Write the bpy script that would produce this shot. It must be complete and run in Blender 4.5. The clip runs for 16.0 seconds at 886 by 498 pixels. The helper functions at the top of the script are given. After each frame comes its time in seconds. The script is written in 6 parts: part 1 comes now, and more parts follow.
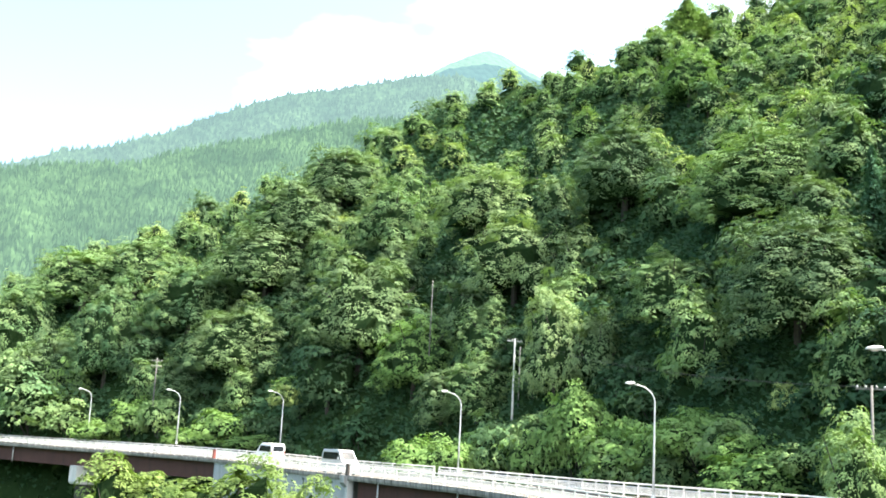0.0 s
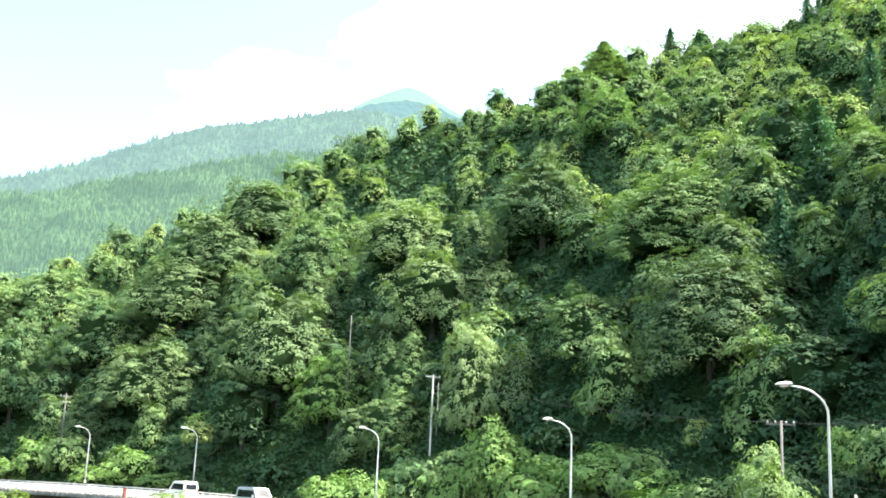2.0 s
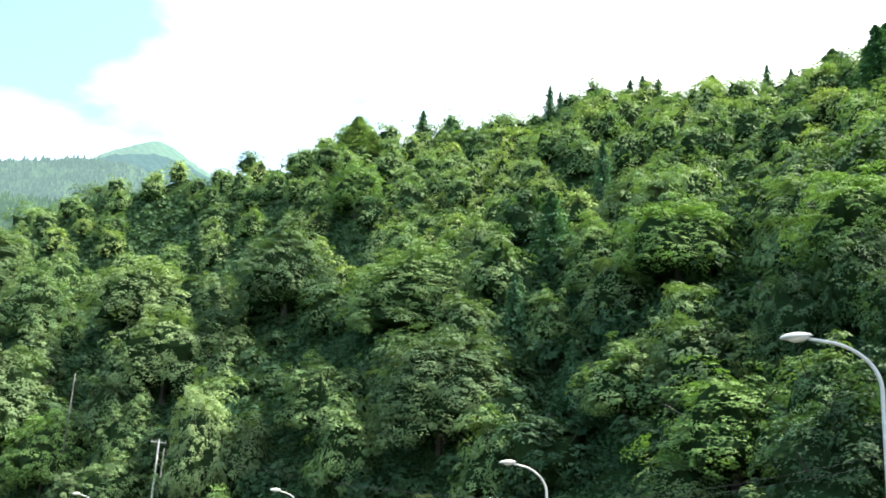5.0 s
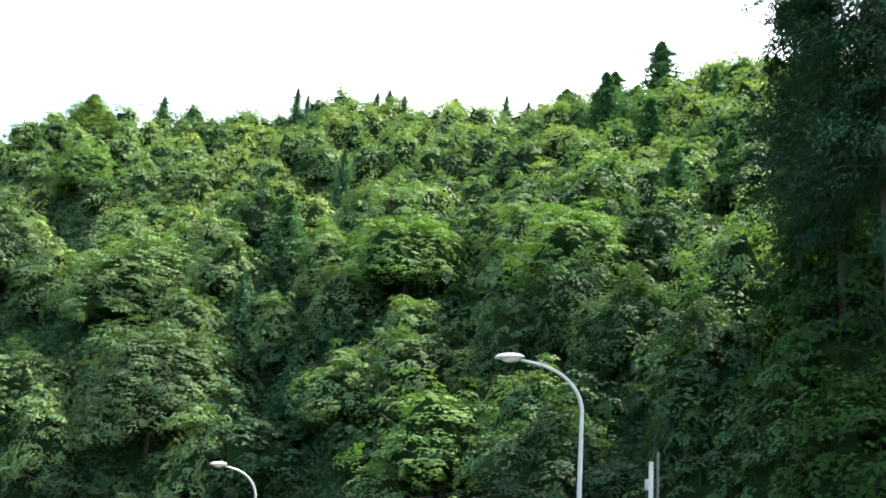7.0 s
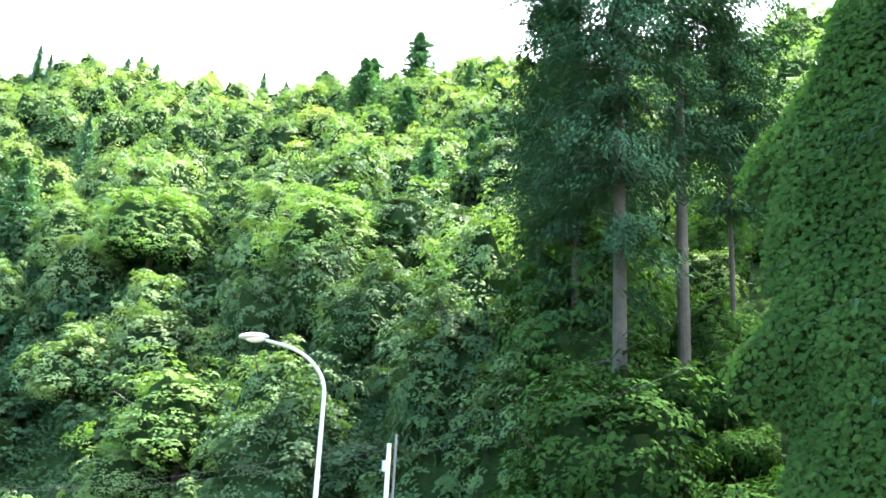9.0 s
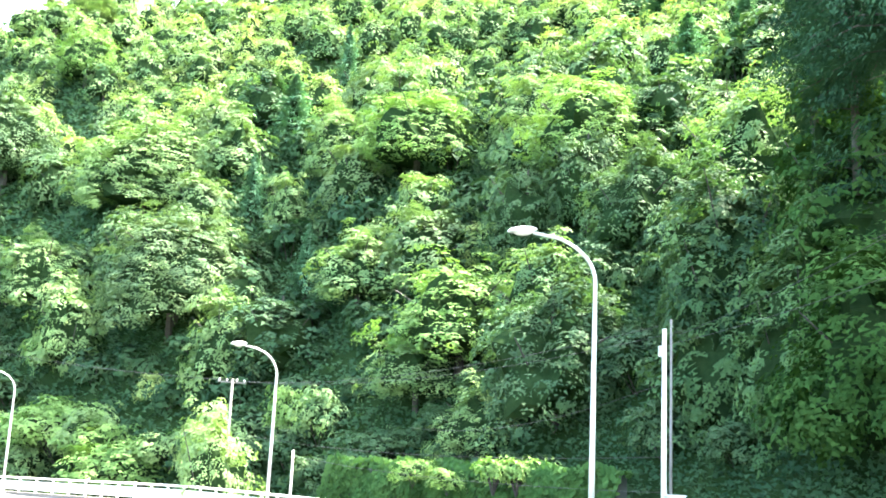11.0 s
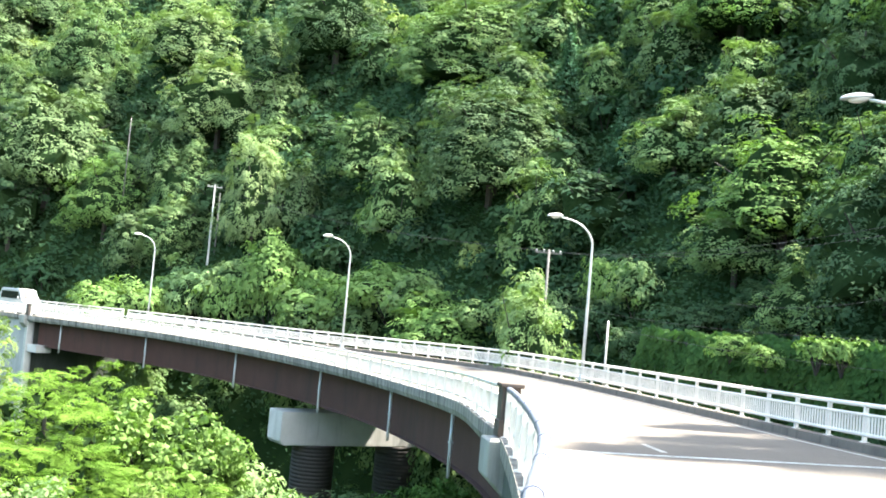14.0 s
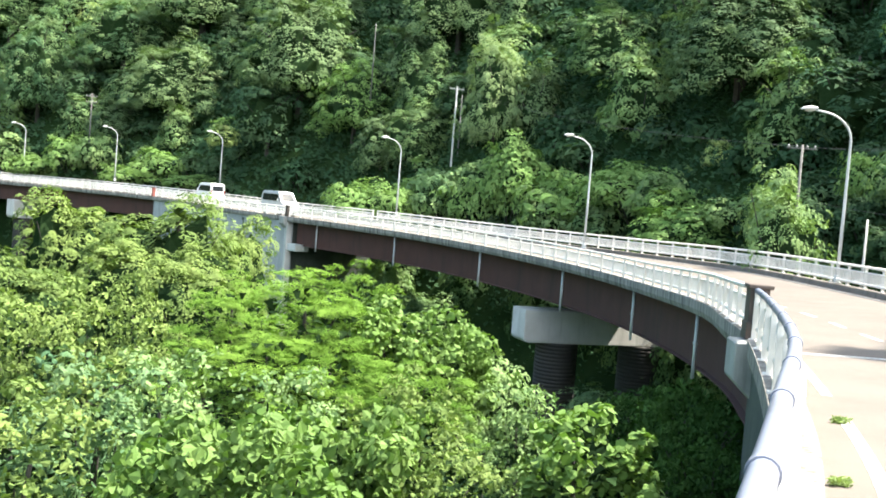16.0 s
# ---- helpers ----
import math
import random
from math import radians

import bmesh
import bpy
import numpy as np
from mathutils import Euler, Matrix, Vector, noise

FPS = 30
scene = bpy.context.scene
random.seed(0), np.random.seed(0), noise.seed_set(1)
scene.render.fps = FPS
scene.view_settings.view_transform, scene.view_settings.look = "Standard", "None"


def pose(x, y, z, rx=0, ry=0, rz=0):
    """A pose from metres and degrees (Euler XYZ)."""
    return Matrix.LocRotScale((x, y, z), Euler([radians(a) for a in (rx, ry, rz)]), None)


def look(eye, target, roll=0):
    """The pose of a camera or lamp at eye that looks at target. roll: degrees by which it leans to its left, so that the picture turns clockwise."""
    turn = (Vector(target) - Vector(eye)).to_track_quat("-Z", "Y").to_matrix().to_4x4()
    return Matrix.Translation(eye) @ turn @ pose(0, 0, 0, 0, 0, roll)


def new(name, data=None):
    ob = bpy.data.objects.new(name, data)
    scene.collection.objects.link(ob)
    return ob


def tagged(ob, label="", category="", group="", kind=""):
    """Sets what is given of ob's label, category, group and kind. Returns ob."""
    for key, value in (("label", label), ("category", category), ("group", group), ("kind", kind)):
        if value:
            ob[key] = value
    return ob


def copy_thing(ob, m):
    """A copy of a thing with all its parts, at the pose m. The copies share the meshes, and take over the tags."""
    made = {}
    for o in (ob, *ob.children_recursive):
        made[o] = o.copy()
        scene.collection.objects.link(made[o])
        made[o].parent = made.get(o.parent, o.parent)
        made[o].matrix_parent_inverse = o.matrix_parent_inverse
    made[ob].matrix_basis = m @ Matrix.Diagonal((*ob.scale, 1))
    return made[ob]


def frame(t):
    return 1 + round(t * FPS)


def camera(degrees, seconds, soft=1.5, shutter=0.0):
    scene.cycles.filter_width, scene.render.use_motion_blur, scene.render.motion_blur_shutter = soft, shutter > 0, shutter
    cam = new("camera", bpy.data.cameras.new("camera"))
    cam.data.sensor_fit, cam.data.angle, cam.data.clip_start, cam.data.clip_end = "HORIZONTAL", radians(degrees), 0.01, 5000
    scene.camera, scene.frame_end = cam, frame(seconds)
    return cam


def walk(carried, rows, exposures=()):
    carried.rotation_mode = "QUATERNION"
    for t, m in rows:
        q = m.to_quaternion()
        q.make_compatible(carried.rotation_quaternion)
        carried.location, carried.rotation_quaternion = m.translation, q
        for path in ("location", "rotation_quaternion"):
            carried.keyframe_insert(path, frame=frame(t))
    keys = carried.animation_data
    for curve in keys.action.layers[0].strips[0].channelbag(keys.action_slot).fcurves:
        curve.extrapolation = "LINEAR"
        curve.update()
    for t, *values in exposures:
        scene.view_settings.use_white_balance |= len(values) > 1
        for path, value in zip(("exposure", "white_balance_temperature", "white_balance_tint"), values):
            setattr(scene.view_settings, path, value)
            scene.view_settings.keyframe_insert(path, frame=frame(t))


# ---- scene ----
# The camera stands at the edge of a bridge deck and pans across a wooded hillside.
EYE = 2.0
cam = camera(44.91, 16.0, soft=1.8)
ROWS = [
    (0.0, 0.00, 10.42, -3.01),
    (0.5, -1.19, 11.28, -3.02),
    (1.0, -2.20, 11.82, -3.27),
    (1.5, -3.10, 12.34, -3.43),
    (2.0, -4.33, 12.52, -2.65),
    (2.5, -7.63, 14.12, -2.67),
    (3.0, -9.81, 15.66, -2.59),
    (3.2, -10.74, 16.04, -2.96),
    (5.3, -21.29, 17.41, -3.05),
    (5.5, -23.45, 17.85, -2.94),
    (6.0, -27.98, 18.65, -3.44),
    (6.5, -30.91, 18.90, -4.24),
    (7.0, -33.81, 18.23, -4.20),
    (7.5, -38.35, 18.26, -3.72),
    (8.0, -43.57, 19.66, -3.11),
    (8.2, -45.43, 19.66, -2.95),
    (8.75, -47.60, 18.70, -2.75),
    (9.4, -45.90, 16.60, -2.55),
    (10.3, -37.93, 13.08, -2.42),
    (10.5, -36.54, 12.64, -2.37),
    (11.0, -32.75, 11.54, -2.62),
    (11.5, -28.93, 10.66, -2.22),
    (12.0, -25.81, 10.18, -2.57),
    (12.5, -22.87, 9.44, -3.20),
    (13.0, -20.29, 7.74, -3.71),
    (13.5, -18.79, 5.75, -4.98),
    (14.0, -16.16, 3.61, -5.06),
    (14.5, -13.70, 2.79, -4.81),
    (15.0, -9.70, 0.52, -4.92),
    (15.5, -6.08, -1.48, -4.42),
    (16.0, -3.26, -2.84, -4.68),
]

EXPOSURES = [(0.0, 2.29), (2.0, 2.33), (3.0, 2.13), (5.5, 1.93), (7.0, 2.02), (7.5, 2.43), (8.2, 2.87), (10.3, 4.00), (11.5, 3.90), (12.5, 3.58), (13.0, 3.27), (13.5, 3.01), (14.0, 2.66),
             (14.5, 2.35), (15.0, 2.19), (16.0, 2.13)]
walk(cam, [(t, pose(0, 0, EYE, 90 + pitch, roll, yaw)) for t, yaw, pitch, roll in ROWS], EXPOSURES)

# ---- world and sun ----
SUN_AZ, SUN_EL = 89.0, 58.5
world = bpy.data.worlds.new("sky")
scene.world = world
world.use_nodes = True


def build_world():
    nt = world.node_tree
    nt.nodes.clear()
    out = nt.nodes.new("ShaderNodeOutputWorld")
    bg = nt.nodes.new("ShaderNodeBackground")
    sky = nt.nodes.new("ShaderNodeTexSky")
    sky.sky_type = 'NISHITA'
    sky.sun_disc = False
    sky.sun_elevation = radians(SUN_EL)
    sky.sun_rotation = radians(SUN_AZ)
    sky.air_density, sky.dust_density, sky.ozone_density = 1.0, 2.0, 0.3
    # thin bright cloud, denser towards the sun
    tc = nt.nodes.new("ShaderNodeTexCoord")
    mp = nt.nodes.new("ShaderNodeMapping")
    mp.inputs["Scale"].default_value = (1.6, 1.6, 4.0)
    nz = nt.nodes.new("ShaderNodeTexNoise")
    nz.inputs["Scale"].default_value = 2.2
    nz.inputs["Detail"].default_value = 5.0
    dot = nt.nodes.new("ShaderNodeVectorMath")
    dot.operation = 'DOT_PRODUCT'
    dot.inputs[1].default_value = (0.47, -0.17, 0.0)
    add = nt.nodes.new("ShaderNodeMath")
    add.operation = 'MULTIPLY_ADD'
    add.inputs[1].default_value = 0.9
    nt.links.new(tc.outputs["Generated"], dot.inputs[0])
    nt.links.new(dot.outputs["Value"], add.inputs[2])
    ramp = nt.nodes.new("ShaderNodeValToRGB")
    ramp.color_ramp.elements[0].position = 0.28
    ramp.color_ramp.elements[0].color = (0.0, 0.0, 0.0, 1)
    ramp.color_ramp.elements[1].position = 0.56
    mix = nt.nodes.new("ShaderNodeMix")
    mix.data_type = 'RGBA'
    [s for s in mix.inputs if s.name == "B" and s.type == 'RGBA'][0].default_value = (7.6, 8.1, 8.6, 1)
    nt.links.new(tc.outputs["Generated"], mp.inputs["Vector"])
    nt.links.new(mp.outputs["Vector"], nz.inputs["Vector"])
    nt.links.new(nz.outputs["Fac"], add.inputs[0])
    nt.links.new(add.outputs[0], ramp.inputs["Fac"])
    nt.links.new(ramp.outputs["Color"], mix.inputs["Factor"])
    pale = nt.nodes.new("ShaderNodeMix")
    pale.data_type, pale.blend_type = 'RGBA', 'MULTIPLY'
    pale.inputs["Factor"].default_value = 1.0
    tint = [s for s in pale.inputs if s.type == 'RGBA']
    tint[1].default_value = (0.92, 1.05, 1.0, 1)
    nt.links.new(sky.outputs["Color"], tint[0])
    nt.links.new([s for s in pale.outputs if s.type == 'RGBA'][0], [s for s in mix.inputs if s.name == "A" and s.type == 'RGBA'][0])
    nt.links.new([s for s in mix.outputs if s.type == 'RGBA'][0], bg.inputs["Color"])
    bg.inputs["Strength"].default_value = 0.115
    nt.links.new(bg.outputs["Background"], out.inputs["Surface"])


build_world()
sun = new("sun", bpy.data.lights.new("sun", 'SUN'))
sun.data.energy, sun.data.angle, sun.data.color = 5.0, radians(0.55), (1.0, 0.93, 0.80)
_a, _e = radians(SUN_AZ), radians(SUN_EL)
sun.matrix_world = look((100 * math.sin(_a) * math.cos(_e), 100 * math.cos(_a) * math.cos(_e), 100 * math.sin(_e)), (0, 0, 0))


# ---- materials ----
def material(name, build):
    m = bpy.data.materials.new(name)
    m.use_nodes = True
    nt = m.node_tree
    nt.nodes.clear()
    out = nt.nodes.new("ShaderNodeOutputMaterial")
    nt.links.new(build(nt), out.inputs["Surface"])
    return m


def node(nt, kind, **values):
    n = nt.nodes.new(kind)
    for key, value in values.items():
        n.inputs[key.replace("_", " ")].default_value = value
    return n


def ramp_of(nt, fac, stops):
    r = nt.nodes.new("ShaderNodeValToRGB")
    while len(r.color_ramp.elements) < len(stops):
        r.color_ramp.elements.new(0.5)
    for el, (pos, col) in zip(r.color_ramp.elements, stops):
        el.position, el.color = pos, (*col, 1)
    nt.links.new(fac, r.inputs["Fac"])
    return r.outputs["Color"]


def mixed(nt, fac, a, b, blend='MIX'):
    m = nt.nodes.new("ShaderNodeMix")
    m.data_type, m.blend_type = 'RGBA', blend
    for key, value in (("Factor", fac), ("A", a), ("B", b)):
        sock = m.inputs[key] if key == "Factor" else [s for s in m.inputs if s.name == key and s.type == 'RGBA'][0]
        if hasattr(value, "is_output"):
            nt.links.new(value, sock)
        else:
            sock.default_value = value if key == "Factor" else (*value, 1)
    return [s for s in m.outputs if s.type == 'RGBA'][0]


def noise_of(nt, scale, detail=4.0, rough=0.6, coords="Object", stretch=(1, 1, 1)):
    tc = nt.nodes.new("ShaderNodeTexCoord")
    mp = node(nt, "ShaderNodeMapping", Scale=stretch)
    nz = node(nt, "ShaderNodeTexNoise", Scale=scale, Detail=detail, Roughness=rough)
    nt.links.new(tc.outputs[coords], mp.inputs["Vector"])
    nt.links.new(mp.outputs["Vector"], nz.inputs["Vector"])
    return nz.outputs["Fac"]


def leaf_material(name, dark, light, young, through_light=0.2, gloss=0.03):
    """Foliage: tone by tree, by leaf and by slow drift across the crown; some light passes the blades."""
    def build(nt):
        info = nt.nodes.new("ShaderNodeObjectInfo")
        geo = nt.nodes.new("ShaderNodeNewGeometry")
        tree = mixed(nt, info.outputs["Random"], dark, light)
        drift = ramp_of(nt, noise_of(nt, 0.45, 3), [(0.38, (0, 0, 0)), (0.66, (1, 1, 1))])
        col = mixed(nt, 0.0, tree, young)
        half = nt.nodes.new("ShaderNodeMath")
        half.operation = 'MULTIPLY'
        half.inputs[1].default_value = 0.5
        nt.links.new(drift, half.inputs[0])
        nt.links.new(half.outputs[0], col.node.inputs["Factor"])
        leaf = ramp_of(nt, geo.outputs["Random Per Island"], [(0.0, (0.86, 0.87, 0.87)), (0.6, (0.98, 0.98, 0.98)), (0.95, (1.08, 1.07, 1.06)), (1.0, (1.18, 1.16, 1.18))])
        base = mixed(nt, 1.0, col, leaf, 'MULTIPLY')
        p = node(nt, "ShaderNodeBsdfPrincipled", Roughness=0.6)
        p.inputs["Specular IOR Level"].default_value = gloss
        nt.links.new(base, p.inputs["Base Color"])
        t = nt.nodes.new("ShaderNodeBsdfTranslucent")
        nt.links.new(mixed(nt, 1.0, base, (1.2, 1.45, 0.62), 'MULTIPLY'), t.inputs["Color"])
        s = node(nt, "ShaderNodeMixShader", Fac=through_light)
        nt.links.new(p.outputs[0], s.inputs[1])
        nt.links.new(t.outputs[0], s.inputs[2])
        return s.outputs[0]
    return material(name, build)


def rough_material(name, a, b, scale=2.0, rough=0.85, bump=0.3, metal=0.0, stain=None, streak=(1, 1, 1), fine=18.0, spec=0.5, cover=0.52):
    """A plain solid surface with grain at two scales, and stains."""
    def build(nt):
        col = mixed(nt, 0.5, a, b)
        nt.links.new(ramp_of(nt, noise_of(nt, scale, 6, 0.65), [(0.3, (0, 0, 0)), (0.7, (1, 1, 1))]), col.node.inputs["Factor"])
        if stain:
            f = ramp_of(nt, noise_of(nt, scale * 0.6, 8, 0.7, stretch=streak), [(cover, (0, 0, 0)), (cover + 0.2, (0.85, 0.85, 0.85))])
            col2 = mixed(nt, 0.5, col, stain)
            nt.links.new(f, col2.node.inputs["Factor"])
            col = col2
        p = node(nt, "ShaderNodeBsdfPrincipled", Roughness=rough, Metallic=metal)
        p.inputs["Specular IOR Level"].default_value = spec
        nt.links.new(col, p.inputs["Base Color"])
        bm = node(nt, "ShaderNodeBump", Strength=bump, Distance=0.02)
        nt.links.new(noise_of(nt, fine, 5, 0.7), bm.inputs["Height"])
        nt.links.new(bm.outputs[0], p.inputs["Normal"])
        return p.outputs[0]
    return material(name, build)


LEAF_MID = leaf_material("leaf_mid_green", (0.072, 0.144, 0.071), (0.163, 0.258, 0.104), (0.259, 0.331, 0.133), 0.2)
LEAF_OLIVE = leaf_material("leaf_olive", (0.070, 0.121, 0.065), (0.128, 0.192, 0.089), (0.160, 0.220, 0.100), 0.2)
LEAF_SAGE = leaf_material("leaf_sage_green", (0.140, 0.215, 0.098), (0.205, 0.285, 0.130), (0.270, 0.345, 0.160), 0.2)
LEAF_LIGHT = leaf_material("leaf_light_green", (0.162, 0.253, 0.086), (0.257, 0.336, 0.121), (0.362, 0.406, 0.162), 0.2)
LEAF_FRESH = leaf_material("leaf_fresh_green", (0.110, 0.204, 0.059), (0.163, 0.269, 0.085), (0.232, 0.331, 0.118), 0.2)
# darker tree green; the slope's shaded parts are put into this colour
LEAF_DEEP = leaf_material("leaf_deep_green", (0.030, 0.070, 0.039), (0.064, 0.117, 0.057), (0.110, 0.160, 0.071), 0.2)
LEAF_CONIFER = leaf_material("needle_blue_green", (0.058, 0.138, 0.083), (0.112, 0.225, 0.130), (0.155, 0.288, 0.160), 0.1, 0.02)
LEAF_CEDAR = leaf_material("needle_dark", (0.024, 0.059, 0.035), (0.037, 0.084, 0.048), (0.057, 0.115, 0.061), 0.06, 0.0)
# vine green darkened to hold the shade low in the wood
LEAF_VINE_SHADE = leaf_material("leaf_vine_shade", (0.021, 0.053, 0.029), (0.038, 0.082, 0.040), (0.064, 0.114, 0.050), 0.2, 0.03)
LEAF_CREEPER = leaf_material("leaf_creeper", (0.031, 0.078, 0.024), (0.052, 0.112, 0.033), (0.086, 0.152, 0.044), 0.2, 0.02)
# leaf green darkened in colour for plants that stand in shade
LEAF_SHADE = leaf_material("leaf_shade_green", (0.022, 0.055, 0.016), (0.039, 0.086, 0.024), (0.062, 0.120, 0.033), 0.15, 0.0)
LEAF_MAPLE = leaf_material("leaf_maple", (0.086, 0.140, 0.043), (0.142, 0.204, 0.061), (0.202, 0.258, 0.084), 0.22)
LEAF_DUSK = leaf_material("leaf_dusky_green", (0.046, 0.098, 0.042), (0.090, 0.165, 0.066), (0.150, 0.225, 0.085), 0.2)
LEAF_KUDZU = leaf_material("leaf_broad_bright", (0.075, 0.144, 0.030), (0.115, 0.196, 0.046), (0.175, 0.259, 0.080), 0.2, 0.15)
LEAF_FEATHER = leaf_material("leaf_feathery", (0.076, 0.159, 0.023), (0.120, 0.217, 0.033), (0.177, 0.275, 0.055), 0.22)
# the shade inside a crown is put into this dark colour
INNER_SHADE = rough_material("inner_foliage_shade", (0.013, 0.028, 0.011), (0.026, 0.048, 0.019), 2.5, 0.95, 0.8, fine=6.0, spec=0.0)
BARK = rough_material("bark", (0.028, 0.026, 0.022), (0.058, 0.052, 0.044), 1.5, 0.9, 0.8, streak=(1, 1, 0.2))
CEDAR_BARK = rough_material("cedar_bark", (0.040, 0.036, 0.031), (0.080, 0.072, 0.062), 2.5, 0.9, 0.8, streak=(1, 1, 0.15))
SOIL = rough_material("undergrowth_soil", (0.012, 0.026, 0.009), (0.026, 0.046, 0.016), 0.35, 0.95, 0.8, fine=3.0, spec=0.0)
CONCRETE = rough_material("weathered_concrete", (0.24, 0.24, 0.228), (0.35, 0.35, 0.33), 0.8, 0.9, 0.35, stain=(0.09, 0.09, 0.08), streak=(3, 3, 0.3))
CONCRETE_PALE = rough_material("pale_concrete", (0.27, 0.285, 0.29), (0.35, 0.365, 0.37), 0.6, 0.9, 0.3, stain=(0.18, 0.19, 0.19), streak=(3, 3, 0.3))
CONCRETE_LIGHT = rough_material("light_concrete", (0.46, 0.45, 0.43), (0.56, 0.55, 0.53), 0.8, 0.9, 0.3, stain=(0.3, 0.3, 0.28), streak=(3, 3, 0.3))
CONCRETE_KERB = rough_material("stained_kerb_concrete", (0.225, 0.205, 0.185), (0.33, 0.305, 0.28), 1.0, 0.9, 0.35, stain=(0.045, 0.043, 0.038), streak=(5, 5, 0.25), cover=0.44)
# shade on the kerb's road-facing side is put into this darker concrete
KERB_SHADE = rough_material("shade_dark_kerb_concrete", (0.115, 0.100, 0.086), (0.175, 0.155, 0.135), 1.0, 0.9, 0.35, stain=(0.05, 0.045, 0.04), streak=(4, 4, 0.3))
CONCRETE_DARK = rough_material("dark_concrete", (0.034, 0.043, 0.038), (0.070, 0.080, 0.071), 0.7, 0.9, 0.4, stain=(0.028, 0.038, 0.028), streak=(3, 3, 0.25))
ASPHALT = rough_material("sun_bleached_asphalt", (0.100, 0.085, 0.073), (0.130, 0.112, 0.097), 0.5, 0.9, 0.4, stain=(0.136, 0.115, 0.099), fine=40)
ROAD_PAINT = rough_material("road_paint", (0.24, 0.225, 0.205), (0.40, 0.385, 0.36), 3.0, 0.7, 0.2)
GIRDER_PAINT = rough_material("red_brown_girder_paint", (0.056, 0.021, 0.016), (0.074, 0.029, 0.022), 0.7, 0.85, 0.15, stain=(0.030, 0.016, 0.012), streak=(2, 2, 0.4))
RAIL_PAINT = rough_material("white_rail_paint", (0.70, 0.67, 0.63), (0.79, 0.76, 0.72), 2.0, 0.45, 0.1, stain=(0.50, 0.48, 0.45))
PIPE_PAINT = rough_material("blue_grey_pipe_paint", (0.165, 0.18, 0.24), (0.22, 0.235, 0.295), 2.0, 0.35, 0.1, stain=(0.14, 0.145, 0.16))
LAMP_PAINT = rough_material("pale_galvanised", (0.46, 0.48, 0.49), (0.56, 0.58, 0.58), 2.0, 0.4, 0.1)
DARK_STEEL = rough_material("dark_rusty_steel", (0.055, 0.042, 0.036), (0.085, 0.062, 0.050), 3.0, 0.7, 0.3, stain=(0.13, 0.065, 0.04))
RED_STEEL = rough_material("faded_red_steel", (0.22, 0.06, 0.05), (0.30, 0.09, 0.07), 3.0, 0.6, 0.2)
POLE_CONCRETE = rough_material("pole_concrete", (0.42, 0.41, 0.39), (0.55, 0.54, 0.51), 1.5, 0.85, 0.2)
PIER_JACKET = rough_material("dark_column_jacket", (0.022, 0.020, 0.019), (0.045, 0.041, 0.038), 1.0, 0.8, 0.4)
CAR_WHITE = rough_material("white_car_paint", (0.72, 0.74, 0.75), (0.78, 0.79, 0.80), 1.0, 0.25, 0.0)
CAR_SILVER = rough_material("silver_car_paint", (0.40, 0.42, 0.44), (0.46, 0.48, 0.50), 1.0, 0.25, 0.0, metal=0.3)
CAR_GLASS = rough_material("dark_car_glass", (0.02, 0.025, 0.03), (0.03, 0.035, 0.04), 1.0, 0.08, 0.0)
POLE_DARK = rough_material("dark_pole", (0.10, 0.10, 0.095), (0.17, 0.165, 0.155), 1.5, 0.85, 0.2)
RUBBER = rough_material("tyre_rubber", (0.02, 0.02, 0.02), (0.035, 0.035, 0.035), 5.0, 0.9, 0.2)
LENS = rough_material("lamp_lens", (0.50, 0.48, 0.45), (0.58, 0.56, 0.52), 3.0, 0.2, 0.0)
INSULATOR = rough_material("insulator_grey", (0.32, 0.32, 0.31), (0.40, 0.40, 0.39), 4.0, 0.3, 0.0)
CABLE = rough_material("black_cable", (0.02, 0.02, 0.02), (0.04, 0.04, 0.04), 4.0, 0.6, 0.0)


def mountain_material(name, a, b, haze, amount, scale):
    """Distant forest; the scattered light of summer haze is mixed into its surface as a glow."""
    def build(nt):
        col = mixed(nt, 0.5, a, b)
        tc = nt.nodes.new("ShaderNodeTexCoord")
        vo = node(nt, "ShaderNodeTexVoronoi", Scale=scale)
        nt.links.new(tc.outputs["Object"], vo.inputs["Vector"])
        # colour darkens away from each crown's middle, as shade between crowns would
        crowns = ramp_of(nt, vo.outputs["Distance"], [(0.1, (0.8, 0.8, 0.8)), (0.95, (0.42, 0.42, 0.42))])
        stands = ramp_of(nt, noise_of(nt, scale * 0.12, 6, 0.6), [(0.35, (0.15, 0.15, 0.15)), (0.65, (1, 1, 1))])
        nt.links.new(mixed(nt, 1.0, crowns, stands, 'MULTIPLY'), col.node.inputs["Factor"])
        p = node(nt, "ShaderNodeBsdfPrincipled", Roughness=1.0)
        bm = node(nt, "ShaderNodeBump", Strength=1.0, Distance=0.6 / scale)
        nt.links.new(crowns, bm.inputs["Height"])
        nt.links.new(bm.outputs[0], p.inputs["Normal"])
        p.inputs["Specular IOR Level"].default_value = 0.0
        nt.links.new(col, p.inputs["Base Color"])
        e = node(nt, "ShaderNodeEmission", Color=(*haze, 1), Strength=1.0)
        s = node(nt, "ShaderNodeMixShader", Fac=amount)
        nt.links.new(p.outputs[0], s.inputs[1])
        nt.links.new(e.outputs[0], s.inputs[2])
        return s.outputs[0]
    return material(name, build)


